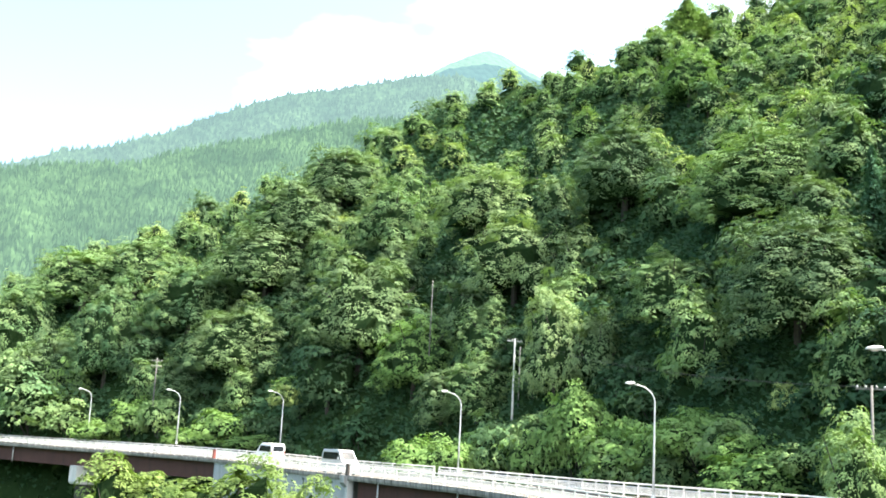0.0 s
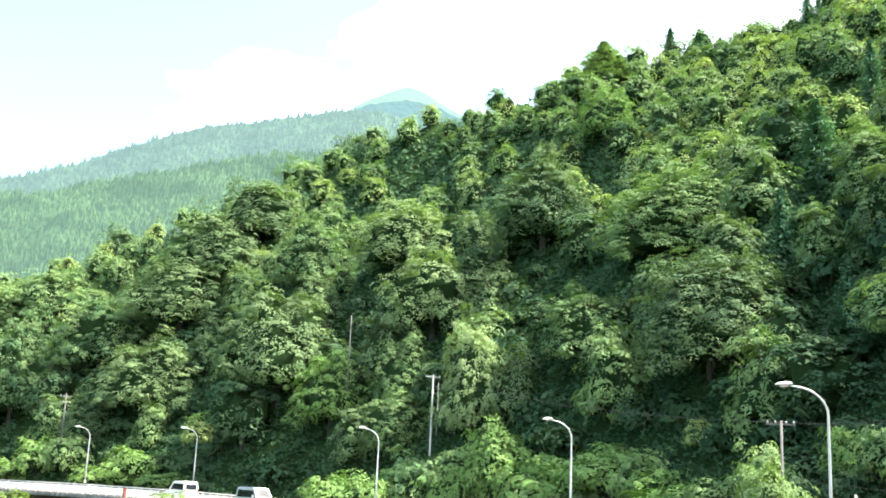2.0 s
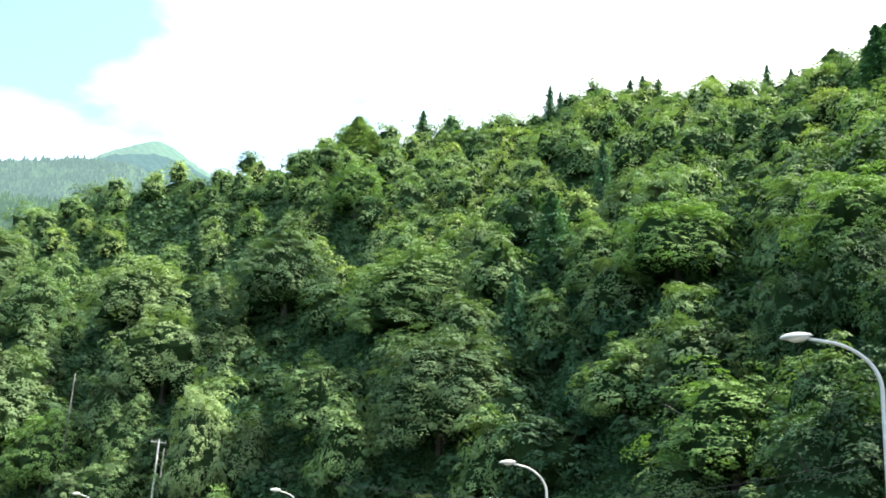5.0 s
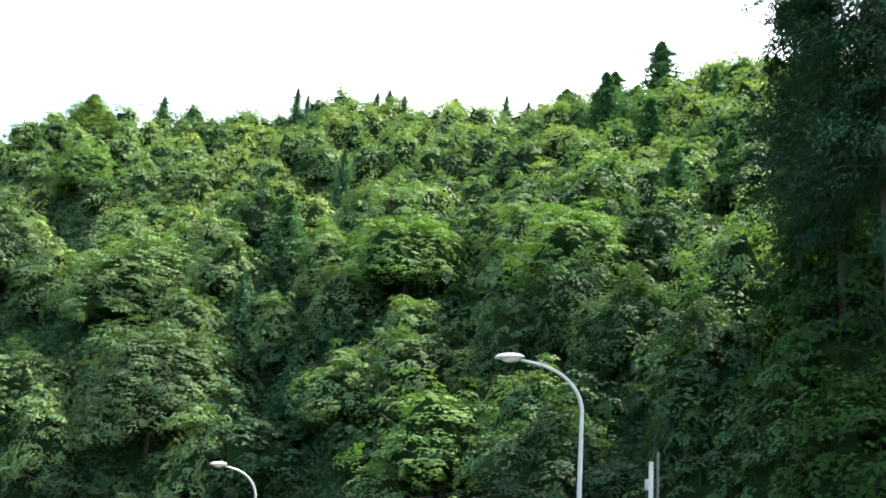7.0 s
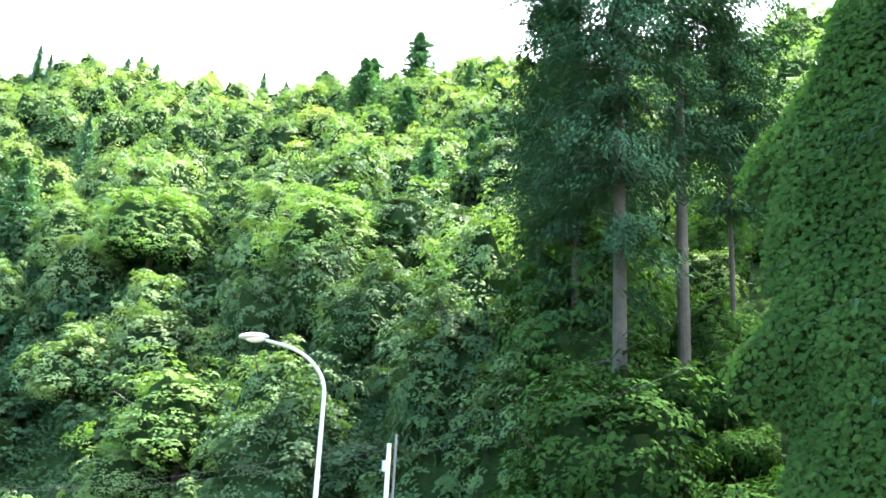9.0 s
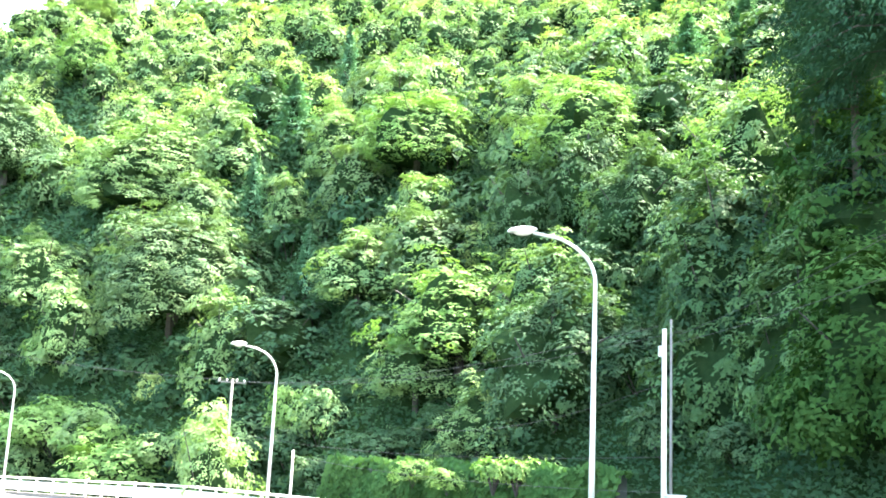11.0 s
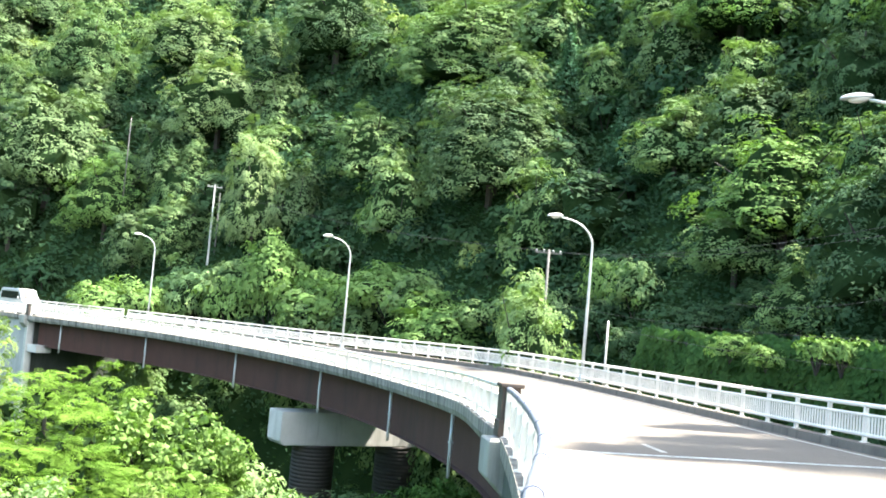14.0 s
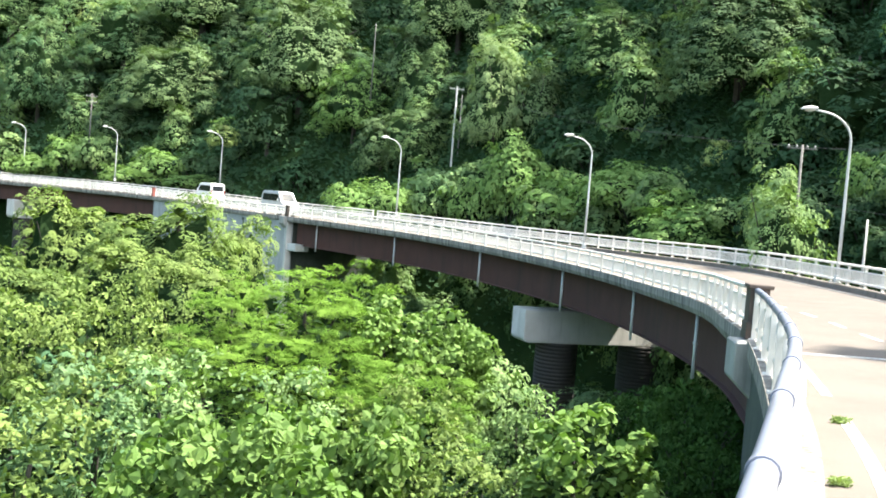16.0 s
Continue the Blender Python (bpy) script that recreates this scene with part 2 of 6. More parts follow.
# ---- mesh helpers ----
def from_arrays(name, verts, faces, mat, smooth=False):
    """A mesh from an (n, 3) array of places and an (m, k) array of corners."""
    verts, faces = np.asarray(verts, np.float32), np.asarray(faces, np.int32)
    me = bpy.data.meshes.new(name)
    me.vertices.add(len(verts))
    me.vertices.foreach_set("co", verts.ravel())
    k = faces.shape[1]
    me.loops.add(faces.size)
    me.loops.foreach_set("vertex_index", faces.ravel())
    me.polygons.add(len(faces))
    me.polygons.foreach_set("loop_start", np.arange(0, faces.size, k, dtype=np.int32))
    me.polygons.foreach_set("use_smooth", np.full(len(faces), smooth))
    me.update(calc_edges=True)
    me.validate()
    if mat:
        me.materials.append(mat)
    return me


def part(name, bm, mat, parent, label=""):
    """Links a bmesh, or a mesh, as one object under a thing or a part."""
    if isinstance(bm, bmesh.types.BMesh):
        me = bpy.data.meshes.new(name)
        bm.to_mesh(me)
        bm.free()
        me.materials.append(mat)
    else:
        me = bm
    ob = new(name, me)
    ob.parent = parent
    return tagged(ob, label)


def thing(name, label, category, group="", kind="", at=(0, 0, 0), turn=0.0):
    ob = new(name)
    ob.empty_display_size = 0.3
    ob.matrix_world = pose(*at, 0, 0, turn)
    return tagged(ob, label, category, group, kind)


def box(bm, lo, hi, bevel=0.0):
    made = bmesh.ops.create_cube(bm, size=1.0)["verts"]
    lo, hi = Vector(lo), Vector(hi)
    for v in made:
        v.co = Vector([(lo[i] + hi[i]) / 2 + v.co[i] * (hi[i] - lo[i]) for i in range(3)])
    if bevel:
        edges = list({e for v in made for e in v.link_edges})
        bmesh.ops.bevel(bm, geom=edges, offset=bevel, segments=2, affect='EDGES', profile=0.6)
    return bm


def box_bm(lo, hi, bevel=0.0):
    return box(bmesh.new(), lo, hi, bevel)


def tube_arrays(points, radii, sides=10):
    """A tube with closed ends along a line of places."""
    pts = np.asarray(points, float)
    n = len(pts)
    radii = np.broadcast_to(np.asarray(radii, float), (n,))
    tan = np.gradient(pts, axis=0)
    tan /= np.linalg.norm(tan, axis=1)[:, None] + 1e-9
    ref = np.array([1.0, 0, 0]) if abs(tan[0, 2]) > 0.9 else np.array([0, 0, 1.0])
    side = np.zeros_like(tan)
    for k in range(n):
        ref = ref - tan[k] * ref.dot(tan[k])
        ref = ref / (np.linalg.norm(ref) + 1e-9)
        side[k] = ref
    up = np.cross(side, tan)
    ang = np.linspace(0, 2 * np.pi, sides, endpoint=False)
    ring = pts[:, None] + radii[:, None, None] * (side[:, None] * np.cos(ang)[None, :, None] + up[:, None] * np.sin(ang)[None, :, None])
    verts = np.concatenate([ring.reshape(-1, 3), pts[:1], pts[-1:]])
    i, j = np.meshgrid(np.arange(n - 1), np.arange(sides), indexing="ij")
    a, b = i * sides + j, i * sides + (j + 1) % sides
    quads = np.stack([a, b, b + sides, a + sides], -1).reshape(-1, 4)
    j = np.arange(sides)
    cap0 = np.stack([np.full(sides, n * sides), (j + 1) % sides, j, j], -1)
    cap1 = np.stack([np.full(sides, n * sides + 1), (n - 1) * sides + j, (n - 1) * sides + (j + 1) % sides, (n - 1) * sides + (j + 1) % sides], -1)
    return verts, quads, np.concatenate([cap0, cap1])[:, :3]


def tube(name, points, radii, mat, sides=10):
    verts, quads, caps = tube_arrays(points, radii, sides)
    me = bpy.data.meshes.new(name)
    me.from_pydata([tuple(v) for v in verts], [], [tuple(q) for q in quads] + [tuple(c) for c in caps])
    for p in me.polygons:
        p.use_smooth = len(p.vertices) == 4
    me.materials.append(mat)
    return me


def loft(name, sections, mat):
    """A solid through equal closed sections: an (n, k, 3) array."""
    s = np.asarray(sections, float)
    n, k, _ = s.shape
    i, j = np.meshgrid(np.arange(n - 1), np.arange(k), indexing="ij")
    a, b = i * k + j, i * k + (j + 1) % k
    faces = [tuple(q) for q in np.stack([a, a + k, b + k, b], -1).reshape(-1, 4)]
    faces += [tuple(range(k)), tuple((n - 1) * k + x for x in reversed(range(k)))]
    me = bpy.data.meshes.new(name)
    me.from_pydata([tuple(v) for v in s.reshape(-1, 3)], [], faces)
    bm = bmesh.new()
    bm.from_mesh(me)
    bmesh.ops.recalc_face_normals(bm, faces=bm.faces)
    bm.to_mesh(me)
    bm.free()
    me.materials.append(mat)
    return me


# ---- the line of the road ----
# left and right edges, opposite one another: x, y and the height of the top rail
LEFT_EDGE = [(-6.5, -14, 1.7), (-3.05, -7, 1.5), (-0.15, 0, 1.27), (2.15, 5.4, 1.14), (4.35, 10.9, 0.98), (7.42, 20.4, 0.72), (9.0, 26.6, 0.5),
             (11.0, 35.5, 0.18), (12.2, 48, -0.22), (11.6, 58.5, -0.31), (9.0, 71, -0.32), (4.2, 84.5, -0.28), (-1.9, 95.5, -0.25), (-9.0, 105.5, -0.23),
             (-17.5, 118, -0.2), (-28.4, 136, 0.0), (-43, 152, -0.05), (-57, 165.5, -0.15), (-80, 186, -0.2), (-105, 207, -0.2), (-135, 230, -0.2)]
RIGHT_EDGE = [(4.5, -17.5, 1.9), (8.2, -10, 1.65), (11.2, -3.2, 1.5), (13.4, 2.8, 1.37), (15.0, 8.5, 1.2), (17.2, 19, 0.9), (18.5, 25.5, 0.72),
              (20.0, 35, 0.57), (21.3, 48.2, 0.45), (20.9, 60, 0.38), (18.0, 73.5, 0.15), (13, 86.5, 0.0), (6.5, 99.5, -0.05), (-0.5, 111, -0.05),
              (-9.6, 123.7, -0.1), (-21, 141, 0.0), (-36.5, 158.5, 0.05), (-50.7, 172, 0.0), (-73.7, 192.5, -0.1), (-99, 213.5, -0.1), (-129, 237, -0.1)]
RAIL_H, KERB_H = 1.0, 0.22
JOINT_A, JOINT_B, JOINT_C = 5.0, 13.0, 15.0


def along(ctrl, u):
    """A smooth line through control places, at u counted in places."""
    c = np.asarray(ctrl, float)
    u = np.atleast_1d(np.asarray(u, float))
    i = np.clip(np.floor(u).astype(int), 0, len(c) - 2)
    f = (u - i)[:, None]
    p0, p1, p2, p3 = c[np.maximum(i - 1, 0)], c[i], c[i + 1], c[np.minimum(i + 2, len(c) - 1)]
    return 0.5 * (2 * p1 + (p2 - p0) * f + (2 * p0 - 5 * p1 + 4 * p2 - p3) * f ** 2 + (3 * p1 - p0 - 3 * p2 + p3) * f ** 3)


def stations(u0, u1, step, ctrl):
    """Values of u at even distances along an edge."""
    u = np.linspace(u0, u1, 1500)
    p = along(ctrl, u)
    d = np.concatenate([[0], np.cumsum(np.linalg.norm(np.diff(p[:, :2], axis=0), axis=1))])
    n = max(1, round(d[-1] / step))
    return np.interp(np.linspace(0, d[-1], n + 1), d, u)


def deck_frame(u):
    """Left edge, right edge and the unit way from left to right, level with the rail's top."""
    l, r = along(LEFT_EDGE, u), along(RIGHT_EDGE, u)
    across = r - l
    width = np.linalg.norm(across, axis=1)
    return l, r, across / width[:, None], width


def deck_section(u, profile):
    """Sections across the deck: profile rows are (from left edge, from right edge, drop); one of the two is None."""
    l, r, ac, w = deck_frame(u)
    rows = []
    for fl, fr, drop in profile:
        base = l + ac * fl if fr is None else r + ac * fr
        rows.append(base - np.array([0, 0, drop]))
    return np.stack(rows, 1)


road_u = np.linspace(0, 20, 241)
ROAD_DROP = RAIL_H + KERB_H
tagged(new("road", loft("road", deck_section(road_u, [(0.32, None, ROAD_DROP), (None, -0.32, ROAD_DROP), (None, -0.32, ROAD_DROP + 0.16), (0.32, None, ROAD_DROP + 0.16)]), ASPHALT)),
       "sun-bleached pale asphalt carriageway on a curving bridge", "road", kind="structure")


def piece_of_deck(name, label, u0, u1, profile, mat, category, step=1.0, kind="structure"):
    u = stations(u0, u1, step, LEFT_EDGE)
    return tagged(new(name, loft(name, deck_section(u, profile), mat)), label, category, kind=kind)


GAP = 0.004
SPANS = [("approach", 0, JOINT_A - GAP), ("near_span", JOINT_A + GAP, JOINT_B - GAP / 2), ("embankment", JOINT_B + GAP / 2, JOINT_C - GAP / 2), ("far_span", JOINT_C + GAP / 2, 20)]
for nm, a, b in SPANS:
    piece_of_deck("kerb_left", "weathered concrete kerb and slab edge under the railing", a, b,
                  [(-0.12, None, RAIL_H), (0.31, None, RAIL_H), (0.33, None, RAIL_H + 0.5), (-0.04, None, RAIL_H + 0.5), (-0.12, None, RAIL_H + 0.3)], CONCRETE_KERB, "kerb")
    piece_of_deck("kerb_right", "stained brown-grey concrete kerb under the railing, coloured dark for shade", a, b,
                  [(None, -0.31, RAIL_H), (None, 0.12, RAIL_H), (None, 0.06, RAIL_H + 0.5), (None, -0.33, RAIL_H + 0.5)], KERB_SHADE, "kerb")
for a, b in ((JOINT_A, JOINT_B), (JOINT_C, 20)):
    # the underside's shade is put into its dark concrete
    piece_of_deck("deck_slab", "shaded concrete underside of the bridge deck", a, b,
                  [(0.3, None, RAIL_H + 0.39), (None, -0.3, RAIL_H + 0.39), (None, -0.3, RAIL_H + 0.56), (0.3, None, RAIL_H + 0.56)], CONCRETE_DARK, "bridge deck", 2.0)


# ---- girders, piers, walls ----
def girder(u0, u1, inset, deep):
    """A welded plate girder with flanges and stiffeners under the deck."""
    u = stations(u0, u1, 2.0, LEFT_EDGE)
    g = thing("bridge_girder", "red-brown painted steel plate girder under the deck", "girder", "bridge girders")
    t0, t1 = RAIL_H + 0.56, RAIL_H + 0.56 + deep
    part("web", loft("web", deck_section(u, [(inset - 0.02, None, t0), (inset + 0.02, None, t0), (inset + 0.02, None, t1), (inset - 0.02, None, t1)]), GIRDER_PAINT), None, g)
    part("bottom_flange", loft("bottom_flange", deck_section(u, [(inset - 0.22, None, t1), (inset + 0.22, None, t1), (inset + 0.22, None, t1 + 0.05), (inset - 0.22, None, t1 + 0.05)]), GIRDER_PAINT), None, g)
    part("top_flange", loft("top_flange", deck_section(u, [(inset - 0.18, None, t0 - 0.004), (inset + 0.18, None, t0 - 0.004), (inset + 0.18, None, t0 + 0.04), (inset - 0.18, None, t0 + 0.04)]), GIRDER_PAINT), None, g)
    return g


for u0, u1 in ((JOINT_A + 0.06, JOINT_B - 0.04), (JOINT_C + 0.04, 20)):
    # the rightmost girder is unseen, added to shade the pier cap
    for inset in (0.9, 3.4, 5.9, 8.2):
        girder(u0, u1, inset, 2.15)


def drain_pipe(u):
    """A pale drain pipe that hangs down outside the girder."""
    l, r, ac, w = deck_frame(u)
    p = l[0] + ac[0] * 0.45
    d = thing("drain_pipe", "pale vertical drain pipe hanging beside the girder", "pipe", "drain pipes", at=tuple(p - np.array([0, 0, RAIL_H + 0.5])))
    part("pipe", tube("pipe", [(0, 0, 0), (0, 0, -2.55)], 0.07, LAMP_PAINT, 8), None, d)
    part("bracket", box_bm((-0.085, -0.085, -1.25), (0.085, 0.085, -1.19), 0.01), LAMP_PAINT, d)
    return d


for u in (7.25, 8.33, 9.42, 10.46, 11.55, 12.63, 16.2, 17.6, 18.6):
    drain_pipe(u)


def pier(u, fl, length, cap_top, cap_h, columns, mat=CONCRETE):
    """A concrete hammer pier: a cap across the deck on round ribbed columns."""
    l, r, ac, w = deck_frame(u)
    a = ac[0] * [1, 1, 0]
    a /= np.linalg.norm(a)
    base = l[0] * [1, 1, 0] + a * fl
    turn = math.degrees(math.atan2(a[1], a[0]))
    p = thing("bridge_pier", "grey concrete bridge pier with a wide cap on dark ribbed columns", "bridge pier", "bridge piers", at=(base[0], base[1], cap_top), turn=turn)
    bm = bmesh.new()
    prof = [(0, 0), (length, 0), (length, -cap_h * 0.55), (length - 0.9, -cap_h), (0.25, -cap_h), (0, -cap_h * 0.88)]
    rings = [[bm.verts.new((x, y, z)) for x, z in prof] for y in (-1.1, 1.1)]
    bm.faces.new(rings[0])
    bm.faces.new(list(reversed(rings[1])))
    for i in range(6):
        j = (i + 1) % 6
        bm.faces.new((rings[0][j], rings[0][i], rings[1][i], rings[1][j]))
    bmesh.ops.recalc_face_normals(bm, faces=bm.faces)
    bmesh.ops.bevel(bm, geom=list(bm.edges), offset=0.05, segments=2, affect='EDGES')
    part("cap", bm, mat, p)
    for x in columns:
        zs, rs, z = [], [], -cap_h - 0.002
        while z > -18:
            zs += [z, z - 0.03, z - 0.20, z - 0.23]
            rs += [1.36, 1.41, 1.41, 1.36]
            z -= 0.245
        part("column", tube("column", [(x, 0, q) for q in zs], rs, PIER_JACKET, 28), None, p, "dark ribbed round column")
    return p


pier(9.9, 0.25, 11.3, -4.9, 2.15, (2.9, 9.1), CONCRETE_LIGHT)
# sunlight on this far cap is put into its lighter concrete
pier(16.87, -0.3, 4.2, -3.75, 2.7, (2.2,), CONCRETE_LIGHT)


def edge_wall(name, label, u0, u1, out, foot, mat, top=0.5):
    u = stations(u0, u1, 1.5, LEFT_EDGE)
    s = deck_section(u, [(out, None, RAIL_H + top), (out + 0.6, None, RAIL_H + top), (out + 0.6, None, 0), (out, None, 0)])
    s[:, 2:, 2] = foot
    return tagged(new(name, loft(name, s, mat)), label, "retaining wall", kind="structure")


edge_wall("wall_approach_left", "dark grey-green concrete retaining wall below the railing", 0, JOINT_A, 0.0, -16, CONCRETE_DARK)
edge_wall("wall_embankment", "pale concrete retaining wall with dark drain stains", JOINT_B, JOINT_C, 0.1, -18, CONCRETE_PALE, 0.5)


def cross_wall(name, u, mat, foot):
    l, r, ac, w = deck_frame(u)
    a, b = l[0] + ac[0] * 0.15, r[0] - ac[0] * 0.3
    n = np.array([-ac[0][1], ac[0][0], 0.0])
    secs = []
    for q in (a, b):
        t = q[2] - RAIL_H - 0.6
        secs.append([(*(q - n * 0.5)[:2], t), (*(q + n * 0.5)[:2], t), (*(q + n * 0.5)[:2], foot), (*(q - n * 0.5)[:2], foot)])
    return tagged(new(name, loft(name, secs, mat)), "concrete abutment wall under the end of a span", "abutment", kind="structure")


cross_wall("abutment_near", JOINT_A - 0.04, CONCRETE, -16)
# dark concrete here stands for the shade below the span
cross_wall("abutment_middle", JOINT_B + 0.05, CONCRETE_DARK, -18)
cross_wall("abutment_far", JOINT_C - 0.05, CONCRETE, -18)


def abutment_bracket(u, mat):
    """The concrete corbel that stands out from the wall below a joint."""
    l, r, ac, w = deck_frame(u)
    q = l[0]
    turn = math.degrees(math.atan2(ac[0][1], ac[0][0]))
    bm = bmesh.new()
    prof = [(-0.42, 0), (0.3, 0), (0.3, -1.2), (0.08, -1.2), (-0.42, -0.72)]
    rings = [[bm.verts.new((x, y, z)) for x, z in prof] for y in (-0.45, 0.45)]
    bm.faces.new(rings[0])
    bm.faces.new(list(reversed(rings[1])))
    for i in range(5):
        j = (i + 1) % 5
        bm.faces.new((rings[0][j], rings[0][i], rings[1][i], rings[1][j]))
    bmesh.ops.recalc_face_normals(bm, faces=bm.faces)
    bmesh.ops.bevel(bm, geom=list(bm.edges), offset=0.03, segments=1, affect='EDGES')
    ob = part("abutment_bracket", bm, mat, None)
    ob.matrix_world = pose(q[0], q[1], q[2] - RAIL_H - 0.02, 0, 0, turn)
    return tagged(ob, "pale concrete corbel on the abutment below the joint", "corbel", kind="structure")


abutment_bracket(JOINT_A - 0.03, CONCRETE)
abutment_bracket(JOINT_B + 0.03, CONCRETE)


def pilaster(u):
    """A corner strip of the wall at a joint, coloured pale as if sunlit, with a bearing seat beside it."""
    l, r, ac, w = deck_frame(u)
    turn = math.degrees(math.atan2(ac[0][1], ac[0][0]))
    ob = part("wall_pilaster", box(box_bm((-0.06, -0.22, -14), (0.5, 0.22, -0.55), 0.02), (0.1, -1.9, -3.3), (1.6, -0.2, -2.62), 0.04), CONCRETE_LIGHT, None)
    ob.matrix_world = pose(l[0][0], l[0][1], l[0][2] - RAIL_H, 0, 0, turn)
    return tagged(ob, "concrete corner strip coloured pale as if sunlit, and bearing seat at the joint", "pilaster", kind="structure")


pilaster(JOINT_B + 0.005)


# ---- railings ----
def shared(name, bm, mat):
    me = bpy.data.meshes.new(name)
    bm.to_mesh(me)
    bm.free()
    me.materials.append(mat)
    return me


POST = shared("post", box(box_bm((-0.05, -0.05, -RAIL_H), (0.05, 0.05, -0.1)), (-0.1, -0.09, -RAIL_H), (0.1, 0.09, -RAIL_H + 0.02)), RAIL_PAINT)
bmc = bmesh.new()
bmesh.ops.create_cone(bmc, cap_ends=True, segments=14, radius1=0.066, radius2=0.066, depth=0.06, matrix=pose(0, 0, -0.057, 90, 0, 0))
box(bmc, (-0.035, -0.04, -0.14), (0.035, 0.04, -0.1))
CLAMP_WHITE = shared("clamp", bmc.copy(), RAIL_PAINT)
CLAMP = shared("clamp", bmc, PIPE_PAINT)


def railing(label, ctrl, side, u0, u1, pipe=None, balusters=True):
    """A white painted parapet rail: posts, a thick top pipe, two thinner rails and upright bars."""
    us = stations(u0, u1, 2.0, ctrl)
    rail = thing("bridge_railing", label, "railing", "bridge railings")
    p = along(ctrl, us)
    q = along(ctrl, us + 0.01)
    for a, b in zip(p, q):
        turn = math.degrees(math.atan2(b[1] - a[1], b[0] - a[0])) - 90
        for nm, me in (("post", POST), ("clamp", CLAMP if pipe else CLAMP_WHITE)):
            ob = part(nm, me, None, rail)
            ob.matrix_world = pose(*a, 0, 0, turn)
    fine = along(ctrl, stations(u0, u1, 0.7, ctrl))
    tan = np.gradient(fine[:, :2], axis=0)
    tan /= np.linalg.norm(tan, axis=1)[:, None]
    inward = np.c_[tan[:, 1], -tan[:, 0], np.zeros(len(tan))] * side
    part("top_pipe", tube("top_pipe", fine - [0, 0, 0.057], 0.057, pipe or RAIL_PAINT, 14), None, rail, "blue-grey top pipe" if pipe else "")
    part("middle_rail", tube("middle_rail", fine + inward * 0.07 - [0, 0, 0.30], 0.04, RAIL_PAINT, 8), None, rail)
    part("lower_rail", tube("lower_rail", fine + inward * 0.07 - [0, 0, 0.80], 0.05, RAIL_PAINT, 8), None, rail)
    if balusters:
        ub = stations(u0, u1, 0.16, ctrl)
        b = along(ctrl, ub)
        t = along(ctrl, ub + 0.005) - b
        t[:, 2] = 0
        t /= np.linalg.norm(t, axis=1)[:, None]
        n = np.c_[t[:, 1], -t[:, 0], np.zeros(len(t))] * side
        c = b + n * 0.07
        corners = [(-0.036, -0.012), (0.036, -0.012), (0.036, 0.012), (-0.036, 0.012)]
        low = np.stack([c + t * i + n * j - [0, 0, 0.79] for i, j in corners], 1)
        high = low + [0, 0, 0.48]
        verts = np.concatenate([low, high], 1).reshape(-1, 3)
        k = np.arange(len(c))[:, None] * 8
        faces = np.concatenate([k + np.array(f) for f in ([0, 1, 5, 4], [1, 2, 6, 5], [2, 3, 7, 6], [3, 0, 4, 7])])
        tagged(part("bar_infill", from_arrays("bar_infill", verts, faces, RAIL_PAINT), None, rail), kind="stuff")
    return rail


for a, b in ((0.3, JOINT_A - 0.03), (JOINT_A + 0.04, JOINT_B - 0.03), (JOINT_B + 0.03, JOINT_C - 0.03), (JOINT_C + 0.03, 19.5)):
    railing("white painted steel railing with a thick top pipe on the kerb", LEFT_EDGE, 1, a, b, PIPE_PAINT if a < 1 else None)
    railing("white painted steel railing along the hillside kerb", RIGHT_EDGE, -1, a, b)


def joint_post(u, mat, label):
    l, r, ac, w = deck_frame(u)
    turn = math.degrees(math.atan2(ac[0][1], ac[0][0]))
    j = thing("joint_post", label, "railing post", "joint posts", at=(l[0][0], l[0][1], l[0][2] - RAIL_H), turn=turn)
    part("body", box(box_bm((-0.17, -0.2, 0), (0.21, 0.2, 0.99), 0.02), (-0.2, -0.24, 0), (0.18, 0.24, 0.34), 0.02), mat, j)
    part("cap", box_bm((-0.21, -0.25, 0.99), (0.27, 0.25, 1.07), 0.02), mat, j)
    return j


joint_post(JOINT_A, DARK_STEEL, "dark rusty steel post in the railing at a deck joint")
joint_post(JOINT_B, DARK_STEEL, "dark rusty steel post in the railing at a deck joint")
joint_post(JOINT_C, RED_STEEL, "faded red steel post in the railing at a deck joint")


# ---- road markings ----
def marking(u0, u1, off, wide, label, name="lane_marking", lift=0.004):
    """A strip of paint; off is the part of the deck's width from the left edge."""
    u = np.linspace(u0, u1, max(3, int((u1 - u0) * 12)))
    l, r, ac, w = deck_frame(u)
    mid = l + ac * (w * off)[:, None] - [0, 0, ROAD_DROP - lift]
    n = ac * wide / 2
    s = np.stack([mid - n, mid + n, mid + n - [0, 0, 0.003], mid - n - [0, 0, 0.003]], 1)
    return tagged(new(name, loft(name, s, ROAD_PAINT)), label, "road marking", kind="structure")


def dashes(off, wide, length, gap, start, count, label):
    u = np.linspace(0, 20, 3000)
    p = along(LEFT_EDGE, u)
    d = np.concatenate([[0], np.cumsum(np.linalg.norm(np.diff(p[:, :2], axis=0), axis=1))])
    for k in range(count):
        a = start + k * (length + gap)
        marking(*np.interp([a, a + length], d, u), off, wide, label)


